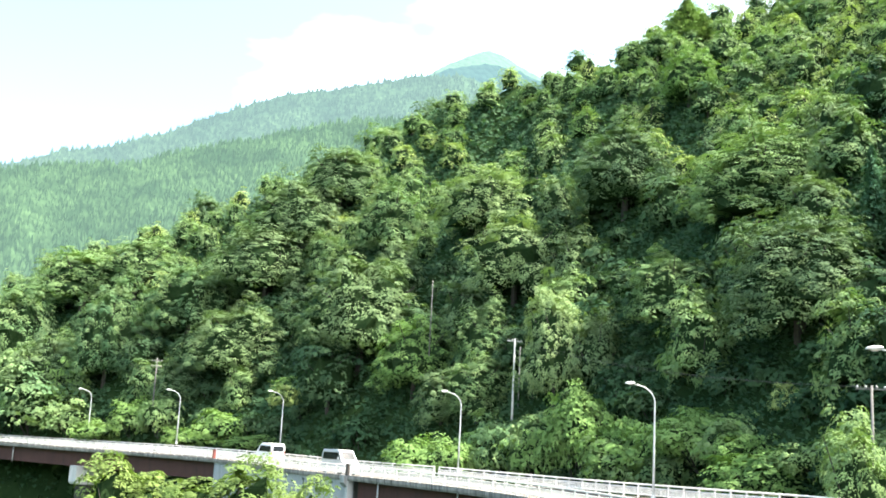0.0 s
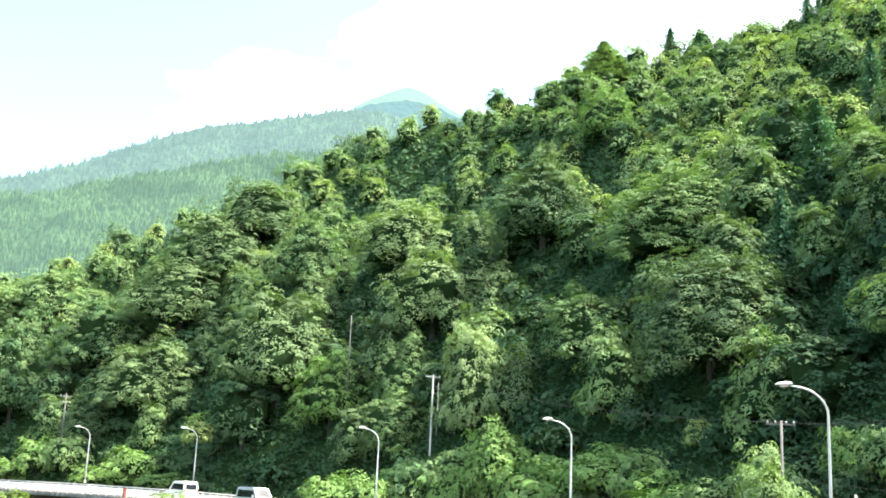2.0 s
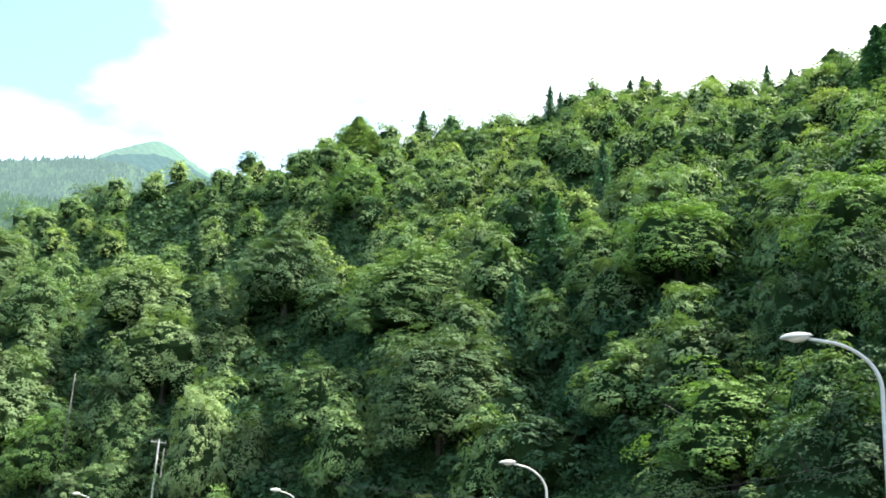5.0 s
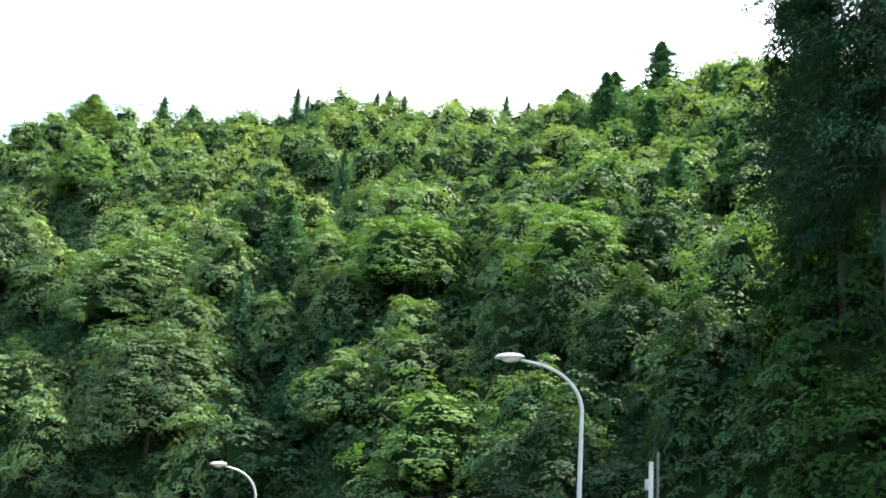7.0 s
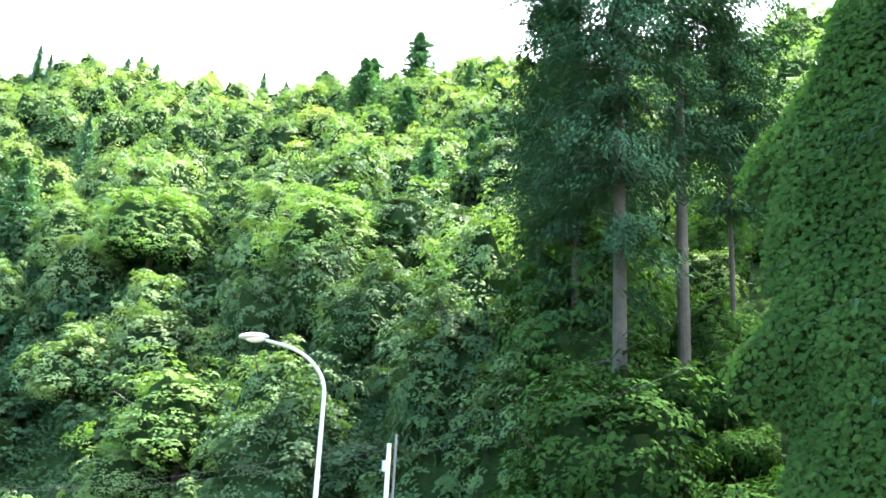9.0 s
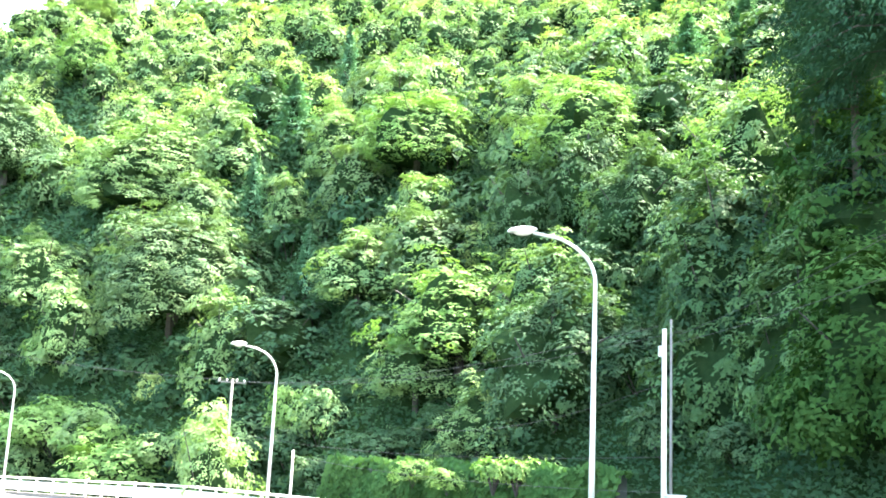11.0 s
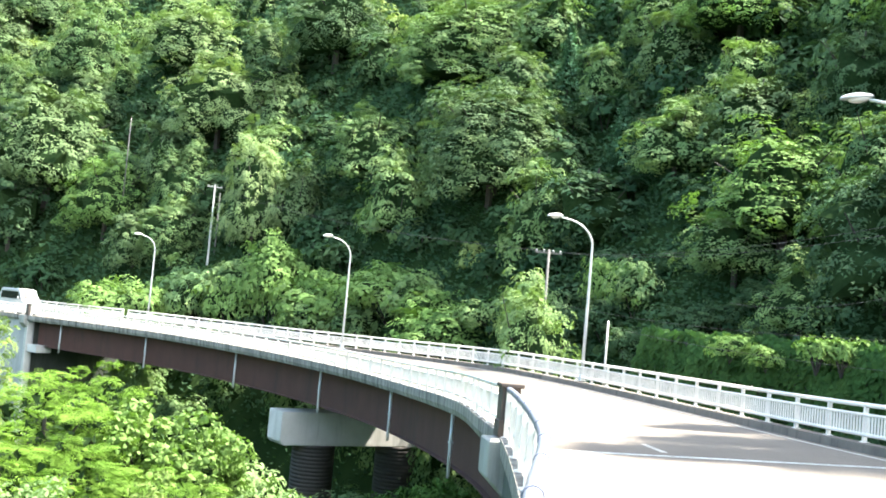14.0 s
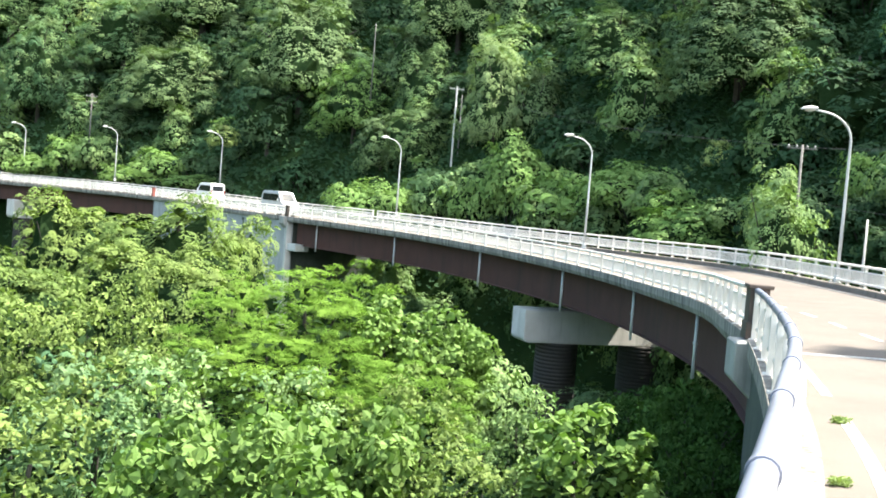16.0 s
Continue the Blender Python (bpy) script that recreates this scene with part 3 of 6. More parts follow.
dashes(0.36, 0.15, 2.0, 2.0, 18.0, 26, "worn white centre dash on the road")
dashes(0.075, 0.15, 5.0, 2.2, 16.6, 8, "worn white dash beside the kerb")
marking(0.2, 19.5, 0.93, 0.14, "worn white edge line along the road")
for dy in (-0.07, 0.07):
    l, r, ac, w = deck_frame(JOINT_A)
    n = np.array([-ac[0][1], ac[0][0], 0])
    a, b = l[0] + ac[0] * 0.34, r[0] - ac[0] * 0.34
    s = []
    for q in (a, b):
        q = q + n * dy - [0, 0, ROAD_DROP - 0.008]
        s.append([q - n * 0.025, q + n * 0.025, q + n * 0.025 - [0, 0, 0.006], q - n * 0.025 - [0, 0, 0.006]])
    tagged(new("expansion_joint", loft("expansion_joint", s, LAMP_PAINT)), "thin pale metal expansion joint across the road", "expansion joint", kind="structure")


# ---- ground: one sheet from the valley to the horizon ----
# bearing, distance of the hill's foot, distance of its crest, rise of the crest in degrees from the deck
HILL = [(-180, 320, 420, 4), (-60, 320, 420, 5.5), (-35, 255, 325, 6), (-23, 215, 280, 6.3), (-16, 180, 250, 9.6), (-10, 160, 240, 12.4), (-5, 142, 230, 15.5), (0, 128, 222, 17.8),
        (5.5, 112, 210, 19.9), (12, 95, 195, 21.7), (20, 76, 180, 23.3), (28, 62, 165, 24.7), (36, 50, 150, 25.0), (45, 40, 138, 26.0),
        (52, 32, 132, 26.8), (60, 27, 125, 27.5), (75, 25, 120, 27.5), (110, 30, 130, 22), (180, 320, 420, 4)]


def hill_at(bearing):
    h = np.asarray(HILL, float)
    return [np.interp(bearing, h[:, 0], h[:, k]) for k in (1, 2, 3)]


def ground_z(x, y):
    """Height of the ground: a wooded gorge left of the road, a bank right of it, then the hill."""
    x, y = np.asarray(x, float), np.asarray(y, float)
    bearing, d = np.degrees(np.arctan2(x, y)), np.hypot(x, y) + 1e-6
    foot, crest, rise = hill_at(bearing)
    top = EYE + crest * np.tan(np.radians(rise))
    s = (d - foot) / (crest - foot)
    foot_z = -2.2
    up = foot_z + (top - foot_z) * np.clip(s, 0, 1) ** 0.96
    up = up - np.maximum(d - crest, 0) * 0.32
    bumps = 1.6 * np.sin(x * 0.11 + 1.3) * np.sin(y * 0.09 + x * 0.04) + 0.9 * np.sin(x * 0.27 - y * 0.21)
    hill = up + bumps * np.clip(s * 4, 0, 1)
    # how far right of the road's left edge a place lies
    le = along(LEFT_EDGE, np.linspace(0, 20, 61))
    edge_x = np.interp(y, le[:, 1], le[:, 0], left=-9, right=-160)
    across = x - edge_x
    gorge = -9.5 - 4.5 * np.clip((y - 12) / 50, 0, 1) + 0.5 * np.sin(x * 0.3) * np.sin(y * 0.23)
    bank = np.clip((across - 7) / 9, 0, 1)
    flat = gorge * (1 - bank) + foot_z * bank
    z = np.where(s > 0, np.maximum(hill, np.where(d > crest, -12.0, -60)), flat)
    k = np.clip((s + 0.12) / 0.12, 0, 1)
    z = np.where(s > 0, z, flat * (1 - k) + foot_z * k)
    return np.where(d > 600, -12.0, z)


def build_ground():
    ang = np.radians(np.concatenate([np.arange(-180, -40, 6), np.arange(-40, 90, 1.0), np.arange(90, 181, 6)]))
    rad = np.concatenate([[0.01], np.arange(4, 60, 3), np.arange(60, 300, 5), [320, 360, 420, 500, 620, 900, 1500, 2500, 4200]])
    A, Rr = np.meshgrid(ang, rad)
    x, y = np.sin(A) * Rr, np.cos(A) * Rr
    z = ground_z(x, y)
    n, m = x.shape
    i, j = np.meshgrid(np.arange(n - 1), np.arange(m - 1), indexing="ij")
    a = i * m + j
    faces = np.stack([a, a + 1, a + m + 1, a + m], -1).reshape(-1, 4)
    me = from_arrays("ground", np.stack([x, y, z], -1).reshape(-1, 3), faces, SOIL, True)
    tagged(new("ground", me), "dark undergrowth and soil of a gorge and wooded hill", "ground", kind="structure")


build_ground()


# ---- far mountains ----
def mountain(name, label, line, near, depth, mat, seed, trees=0, tall=9.0):
    """A far ridge: bearing and rise of its crest, falling towards the valley in front."""
    line = np.asarray(line, float)
    b = np.arange(line[0, 0], line[-1, 0] + 0.01, 0.25)
    rise = np.interp(b, line[:, 0], line[:, 1])
    rows = []
    rng = np.random.default_rng(seed)
    ph = rng.uniform(0, 6, 8)
    for k, f in enumerate(np.linspace(0, 1, 15)):
        d = near + depth * f
        h = (near + depth) * np.tan(np.radians(rise)) * f ** 0.85
        h = h + (near * 0.012) * (np.sin(b * 0.9 + ph[0] + k * 0.5) + 0.6 * np.sin(b * 2.3 + ph[1] - k * 0.7)) * np.sin(np.pi * f)
        jag = near * 0.0011 * rng.uniform(-1, 1, len(b)) + near * 0.0006 * np.sin(b * 23 + ph[2] * k)
        a = np.radians(b)
        rows.append(np.stack([np.sin(a) * d, np.cos(a) * d, EYE + h + jag * (f > 0.3) - 12 * (f == 0)], -1))
    n, m = len(rows), len(b)
    i, j = np.meshgrid(np.arange(n - 1), np.arange(m - 1), indexing="ij")
    a = i * m + j
    me = from_arrays(name, np.asarray(rows).reshape(-1, 3), np.stack([a, a + 1, a + m + 1, a + m], -1).reshape(-1, 4), mat, True)
    if trees:
        # pointed crowns all over the slope
        g = np.asarray(rows)
        fi, fj = rng.uniform(3, n - 1.01, trees), rng.uniform(np.searchsorted(b, -26), min(np.searchsorted(b, 1), m - 2), trees)
        i0, j0 = fi.astype(int), fj.astype(int)
        wi, wj = (fi - i0)[:, None], (fj - j0)[:, None]
        p = (g[i0, j0] * (1 - wi) + g[i0 + 1, j0] * wi) * (1 - wj) + (g[i0, j0 + 1] * (1 - wi) + g[i0 + 1, j0 + 1] * wi) * wj
        h = tall * rng.uniform(0.6, 1.3, trees)[:, None]
        turn = rng.uniform(0, 6.28, trees)
        ring = [p + np.stack([np.cos(turn + k * 2.094), np.sin(turn + k * 2.094), np.full(trees, -0.3)], -1) * h * 0.36 for k in range(3)]
        v = np.stack(ring + [p + h * [0, 0, 0.8]], 1).reshape(-1, 3)
        k = np.arange(trees)[:, None] * 4
        f = np.concatenate([k + np.array(q) for q in ([0, 1, 3], [1, 2, 3], [2, 0, 3])])
        tagged(new("distant_wood", from_arrays("distant_wood", v, f, mat)), "hazy wood of countless trees on a far mountainside", "wood", kind="stuff")
    return tagged(new(name, me), label, "mountain", kind="structure")


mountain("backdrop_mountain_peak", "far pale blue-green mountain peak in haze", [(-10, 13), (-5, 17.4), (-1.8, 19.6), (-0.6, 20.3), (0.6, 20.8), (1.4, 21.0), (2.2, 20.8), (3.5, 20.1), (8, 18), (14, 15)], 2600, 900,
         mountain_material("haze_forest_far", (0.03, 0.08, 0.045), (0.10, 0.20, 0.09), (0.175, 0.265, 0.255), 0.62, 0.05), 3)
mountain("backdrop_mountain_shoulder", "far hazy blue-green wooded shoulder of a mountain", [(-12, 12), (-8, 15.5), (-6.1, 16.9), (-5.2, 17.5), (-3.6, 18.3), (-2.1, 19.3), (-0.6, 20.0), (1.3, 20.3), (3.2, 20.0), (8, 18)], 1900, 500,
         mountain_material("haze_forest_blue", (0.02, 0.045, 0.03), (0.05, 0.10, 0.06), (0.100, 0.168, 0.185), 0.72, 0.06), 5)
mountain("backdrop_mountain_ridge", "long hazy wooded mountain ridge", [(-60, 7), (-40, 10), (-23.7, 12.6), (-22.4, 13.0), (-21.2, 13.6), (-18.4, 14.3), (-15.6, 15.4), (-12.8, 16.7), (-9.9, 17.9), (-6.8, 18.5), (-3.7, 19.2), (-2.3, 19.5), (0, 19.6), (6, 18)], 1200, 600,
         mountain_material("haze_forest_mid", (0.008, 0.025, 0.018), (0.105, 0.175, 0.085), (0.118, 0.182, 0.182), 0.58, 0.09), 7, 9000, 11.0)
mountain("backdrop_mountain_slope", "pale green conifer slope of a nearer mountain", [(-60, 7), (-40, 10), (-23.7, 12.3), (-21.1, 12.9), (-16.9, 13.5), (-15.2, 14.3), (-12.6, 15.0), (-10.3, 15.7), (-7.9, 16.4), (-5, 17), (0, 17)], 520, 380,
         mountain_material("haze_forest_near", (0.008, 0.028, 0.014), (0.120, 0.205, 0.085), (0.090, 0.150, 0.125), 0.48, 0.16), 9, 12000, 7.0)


# ---- foliage ----
def leaves(P, N, size, rng, aspect=0.55, oval=False, sprig=False):
    """Leaf blades at places P, facing N: folded lozenges, pointed ovals for near ones, or plain pointed sprigs for far ones."""
    n = len(P)
    t = np.cross(N, rng.normal(size=(n, 3)))
    t /= np.linalg.norm(t, axis=1)[:, None] + 1e-9
    b = np.cross(N, t)
    s = np.broadcast_to(size, (n,)) * (rng.uniform(0.4, 1.5, n) if oval else rng.uniform(0.6, 1.35, n))
    s, w = s[:, None], s[:, None] * aspect
    dip = N * s * (0.08 if oval else 0.12)
    if sprig:
        v = np.stack([P - t * s / 2 + b * w / 2, P - t * s / 2 - b * w / 2, P + t * s / 2 - dip], 1)
        return v.reshape(-1, 3), np.arange(3 * n).reshape(n, 3)
    if not oval:
        v = np.stack([P - t * s / 2, P + b * w / 2 - dip, P + t * s / 2, P - b * w / 2 - dip], 1)
        return v.reshape(-1, 3), np.arange(4 * n).reshape(n, 4)
    v = np.stack([P - t * s / 2, P - t * s * 0.28 + b * w * 0.48 - dip, P + t * s * 0.1 + b * w * 0.36 - dip * 1.4, P + t * s / 2 - dip, P + t * s * 0.1 - b * w * 0.36 - dip * 1.4, P - t * s * 0.28 - b * w * 0.48 - dip], 1)
    k = np.arange(n)[:, None] * 6
    return v.reshape(-1, 3), np.concatenate([k + np.array([0, 1, 2, 3]), k + np.array([0, 3, 4, 5])])


def fronds(P, N, size, rng, pairs=5):
    """Feathery compound leaves: pairs of narrow leaflets along a drooping stalk."""
    n = len(P)
    t = unit(np.cross(N, rng.normal(size=(n, 3))))
    b = np.cross(N, t)
    s = (size * rng.uniform(0.65, 1.3, n))[:, None]
    rows = []
    for k in range(pairs):
        f = (k + 0.5) / pairs
        at = P + t * s * (f - 0.5) - N * s * 0.28 * f * f
        reach = s * 0.36 * (1 - 0.9 * abs(f - 0.45))
        for side in (-1, 1):
            rows.append(np.stack([at - t * s * 0.045, at + t * s * 0.045, at + b * reach * side + t * reach * 0.35 - N * reach * rng.uniform(0, 0.35, (n, 1))], 1))
    v = np.stack(rows, 1).reshape(-1, 3)
    return v, np.arange(len(v)).reshape(-1, 3)


def core_sphere(level):
    bm = bmesh.new()
    bmesh.ops.create_icosphere(bm, subdivisions=level, radius=1.0)
    v = np.array([x.co[:] for x in bm.verts])
    f = np.array([[x.index for x in q.verts] for q in bm.faces])
    bm.free()
    return v, f


CORES = {k: core_sphere(k) for k in (1, 2, 3)}


def unit(v):
    return v / (np.linalg.norm(v, axis=1)[:, None] + 1e-9)


def clump_mesh(name, centres, radii, per, size, mat, rng, heart, aspect=0.55, feathery=False):
    """Foliage masses: leaves over the outside of many lumps, and broad inner foliage coloured dark as if shaded."""
    c, r = np.repeat(centres, per, 0), np.repeat(radii, per, 0)
    d = unit(rng.normal(size=(len(c), 3)) + [0, 0, 0.45])
    P = c + d * r * rng.uniform(0.3, 1.0, (len(c), 1)) ** 0.45 * 1.12
    N = unit(d * 0.75 + [0, 0, 0.35] + rng.normal(size=d.shape) * 0.55)
    if feathery:
        v, f = fronds(P, unit(d * 0.25 + [0, 0, 1] + rng.normal(size=d.shape) * 0.28), size, rng)
    else:
        v, f = leaves(P, N, size, rng, aspect, True)
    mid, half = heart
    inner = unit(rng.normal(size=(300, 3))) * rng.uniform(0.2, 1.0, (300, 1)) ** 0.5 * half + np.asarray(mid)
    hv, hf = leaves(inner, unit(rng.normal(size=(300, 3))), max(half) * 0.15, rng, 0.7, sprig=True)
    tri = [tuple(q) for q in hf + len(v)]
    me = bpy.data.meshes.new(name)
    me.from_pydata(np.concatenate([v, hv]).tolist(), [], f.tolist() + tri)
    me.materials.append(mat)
    me.materials.append(INNER_SHADE)
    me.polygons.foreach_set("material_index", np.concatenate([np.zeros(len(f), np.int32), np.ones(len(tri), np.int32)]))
    return me


def limb_tubes(name, trunk, limbs, mat, sides=7):
    vs, fs, base = [], [], 0
    for pts, rad in [trunk] + limbs:
        v, q, c = tube_arrays(pts, rad, sides)
        vs.append(v)
        fs += [tuple(x + base) for x in q] + [tuple(x + base) for x in c]
        base += len(v)
    me = bpy.data.meshes.new(name)
    me.from_pydata(np.concatenate(vs).tolist(), [], fs)
    me.materials.append(mat)
    return me


def tuft_crown(name, high, wide, low, lobes, tufts, per, size, mat, rng, tuft=0.8, core_level=2, lumpy=0.34, peak=0.0):
    """A lumpy rounded crown: an inner mass coloured shade-dark, closely hung all over with drooping tufts of pointed
    leaves.
    """
    lobe = unit(np.stack([np.cos(np.arange(lobes) * 2.4), np.sin(np.arange(lobes) * 2.4), np.linspace(-0.5, 1.0, lobes)], -1) + rng.normal(size=(lobes, 3)) * 0.28)
    girth, push = rng.uniform(0.26, 0.42, lobes), rng.uniform(0.6, 1.15, lobes)
    mid = high * (low + (1 - low) * 0.42)
    half = np.array([wide / 2, wide / 2, 1.0])
    wave, ripple = rng.normal(size=(3, 3)) * [[7], [8], [12]], 0.115

    def surface(d):
        """Place on the crown's outside in a direction, and the way out of the lobe that it belongs to."""
        near = np.arccos(np.clip(d @ lobe.T, -1, 1)) / girth
        bump = push * np.exp(-near ** 2 * 0.8)
        k = bump.argmax(1)
        b = bump.max(1)[:, None]
        tall = np.where(d[:, 2:] > 0, high - mid, mid - high * low)
        p = d * np.concatenate([np.broadcast_to(half[:2], (len(d), 2)), tall], 1) * (1.02 - lumpy + lumpy * b)
        p[:, :2] *= (1 - peak * np.clip(d[:, 2:], 0, 1)) * (1 + 0.7 * np.clip(-d[:, 2:], 0, 1) ** 1.5)
        p *= 1 + ripple * (np.sin(d @ wave[0] + 1.0) * np.sin(d @ wave[1] + 2.0) + 0.6 * np.sin(d @ wave[2]))[:, None]
        return p + [0, 0, mid], unit(d * 0.7 + (d - lobe[k]) * 1.6)

    i = np.arange(tufts)
    z = 1 - ((i + 0.5) / tufts) ** 1.45 * 1.78
    d = unit(np.stack([np.cos(i * 2.39996) * np.sqrt(np.clip(1 - z * z, 0, 1)), np.sin(i * 2.39996) * np.sqrt(np.clip(1 - z * z, 0, 1)), z], -1) + rng.normal(size=(tufts, 3)) * 0.11)
    at, out = surface(d)
    at = at + out * rng.uniform(-0.75, 0.5, (tufts, 1)) * tuft
    up = unit(out * 0.8 + [0, 0, 0.62] + rng.normal(size=d.shape) * 0.16)
    reach = unit(out * [1, 1, 0.1] + rng.normal(size=d.shape) * 0.35)
    reach = unit(reach - up * (reach * up).sum(1)[:, None])
    across = np.cross(up, reach)
    width = tuft * rng.uniform(0.5, 1.5, (tufts, 1))

    def rep(v):
        return np.repeat(v, per, 0)

    n = tufts * per
    ang, q = rng.uniform(0, 2 * np.pi, (n, 1)), rng.uniform(0.02, 1, (n, 1)) ** 0.55
    tip = rep(reach) * (np.cos(ang) + 0.4) + rep(across) * np.sin(ang)
    P = rep(at) + (rep(reach) * np.cos(ang) * 1.1 + rep(across) * np.sin(ang) * 1.35) * q * rep(width)
    P = P + rep(up) * rep(width) * (0.26 * (1 - q * q) + rng.uniform(-0.10, 0.08, (n, 1))) - np.array([0, 0, 1]) * q * q * rep(width) * 0.32
    N = unit(rep(up) + tip * 0.25 * q + rng.normal(size=(n, 3)) * 0.14)
    tip = unit(tip - N * (tip * N).sum(1)[:, None] + rng.normal(size=(n, 3)) * 0.9)
    tip = unit(tip - N * (tip * N).sum(1)[:, None])
    side = np.cross(N, tip)
    s = size * rng.uniform(0.6, 1.4, (n, 1))
    v = np.stack([P - tip * s * 0.4 + side * s * 0.34, P - tip * s * 0.4 - side * s * 0.34, P + tip * s * 0.6 - N * s * 0.14], 1).reshape(-1, 3)
    f = np.arange(3 * n).reshape(n, 3)
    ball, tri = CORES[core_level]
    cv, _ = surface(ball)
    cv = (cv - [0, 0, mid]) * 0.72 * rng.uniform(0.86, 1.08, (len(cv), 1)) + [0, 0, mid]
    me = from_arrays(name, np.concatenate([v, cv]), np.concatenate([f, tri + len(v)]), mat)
    me.materials.append(INNER_SHADE)
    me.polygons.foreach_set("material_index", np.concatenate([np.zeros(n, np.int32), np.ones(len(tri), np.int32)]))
    return me


def slope_tree(seed, mat, high=10.0, wide=8.0, lobes=18, tufts=220, per=28, size=0.27, tuft=0.60, low=-0.12, label="broad-leaved tree with a layered green crown on the slope", name="broadleaf_tree", group="trees on the hillside", core_level=2, lumpy=0.52, peak=0.12):
    """A broad-leaved tree: tapered trunk, rising limbs, and a crown hung with tufts of leaves."""
    rng = np.random.default_rng(seed)
    tree = thing(name, label, "tree", group)
    lean = rng.normal(size=2) * 0.25
    trunk = ([(0, 0, -1.5), (lean[0] * 0.3, lean[1] * 0.3, high * 0.3), (lean[0], lean[1], high * 0.75)], [wide * 0.028, wide * 0.022, wide * 0.008])
    limbs = []
    for k in range(5):
        a = np.array([lean[0] * 0.3, lean[1] * 0.3, high * rng.uniform(0.2, 0.5)])
        end = np.array([math.cos(k * 2.4) * wide * 0.36, math.sin(k * 2.4) * wide * 0.36, high * rng.uniform(0.45, 0.75)])
        limbs.append(([a, a * 0.45 + end * 0.55 + [0, 0, -0.3], end], [wide * 0.012, wide * 0.008, wide * 0.003]))
    part("trunk", limb_tubes("trunk", trunk, limbs, BARK, 5), None, tree)
    part("crown", tuft_crown("crown", high, wide, low, lobes, tufts, per, size, mat, rng, tuft, core_level, lumpy, peak), None, tree)
    return tree


def broadleaf(seed, mat, high=10.0, wide=8.0, lumps=58, per=80, size=0.31, flat=0.34, low=0.04, label="broad-leaved tree with a layered green crown on the slope", name="broadleaf_tree", group="trees on the hillside", feathery=False, aspect=0.6):
    """A broad-leaved tree: tapered trunk, rising limbs, a crown of flattened leaf masses."""
    rng = np.random.default_rng(seed)
    d = unit(rng.normal(size=(lumps, 3)) * [1, 1, 0.9] + [0, 0, 0.08])
    q = rng.uniform(0.25, 1.25, lumps)
    c = d * q[:, None] * [wide / 2 * 0.8, wide / 2 * 0.8, high * (1 - low) / 2 * 0.82] + [0, 0, high * (low + (1 - low) / 2)]
    c[:, :2] *= (1.1 - 0.35 * np.clip((c[:, 2:3] / high - 0.6) / 0.4, 0, 1))
    r = wide * rng.uniform(0.085, 0.19, lumps) * min(1.0, (64 / lumps) ** 0.4) * 0.8
    radii = np.stack([r, r * rng.uniform(0.8, 1.15, lumps), r * flat * rng.uniform(0.8, 1.3, lumps)], -1)
    tree = thing(name, label, "tree", group)
    lean = rng.normal(size=2) * 0.25
    trunk = ([(0, 0, -1.5), (lean[0] * 0.3, lean[1] * 0.3, high * 0.3), (lean[0], lean[1], high * 0.75)], [wide * 0.028, wide * 0.022, wide * 0.008])
    limbs = []
    for k in rng.choice(lumps, 5, replace=False):
        z0 = high * rng.uniform(0.2, 0.5)
        a = np.array([lean[0] * z0 / high, lean[1] * z0 / high, z0])
        limbs.append(([a, a * 0.45 + c[k] * 0.55 + [0, 0, -0.3], c[k]], [wide * 0.012, wide * 0.008, wide * 0.003]))
    part("trunk", limb_tubes("trunk", trunk, limbs, BARK, 5), None, tree)
    part("crown", clump_mesh("crown", c, radii, per, size, mat, rng, aspect=aspect, feathery=feathery,
         heart=((0, 0, high * (low + (1 - low) / 2)), np.array([wide / 2, wide / 2, high * (1 - low) / 2]) * 0.62)), None, tree)
    return tree


def hanging_sprays(at, out, per, size, wide, rng, droop=0.5, slim=0.2):
    """Narrow pointed sprays in tufts at places, reaching out and hanging down."""
    n = len(at) * per
    P0, o, w = np.repeat(at, per, 0), np.repeat(out, per, 0), np.repeat(np.broadcast_to(wide, (len(at),)), per)[:, None]
    P = P0 + rng.normal(size=(n, 3)) * w * [0.5, 0.5, 0.3]
    tip = unit(o * 0.8 - np.array([0, 0, droop]) + rng.normal(size=(n, 3)) * 0.45)
    N = unit(o * 0.4 + [0, 0, 0.8] + rng.normal(size=(n, 3)) * 0.3)
    side = unit(np.cross(N, tip))
    s = size * rng.uniform(0.6, 1.4, (n, 1))
    v = np.stack([P - tip * s * 0.3 + side * s * slim, P - tip * s * 0.3 - side * s * slim, P + tip * s * 0.7], 1).reshape(-1, 3)
    return v, np.arange(3 * n).reshape(n, 3)


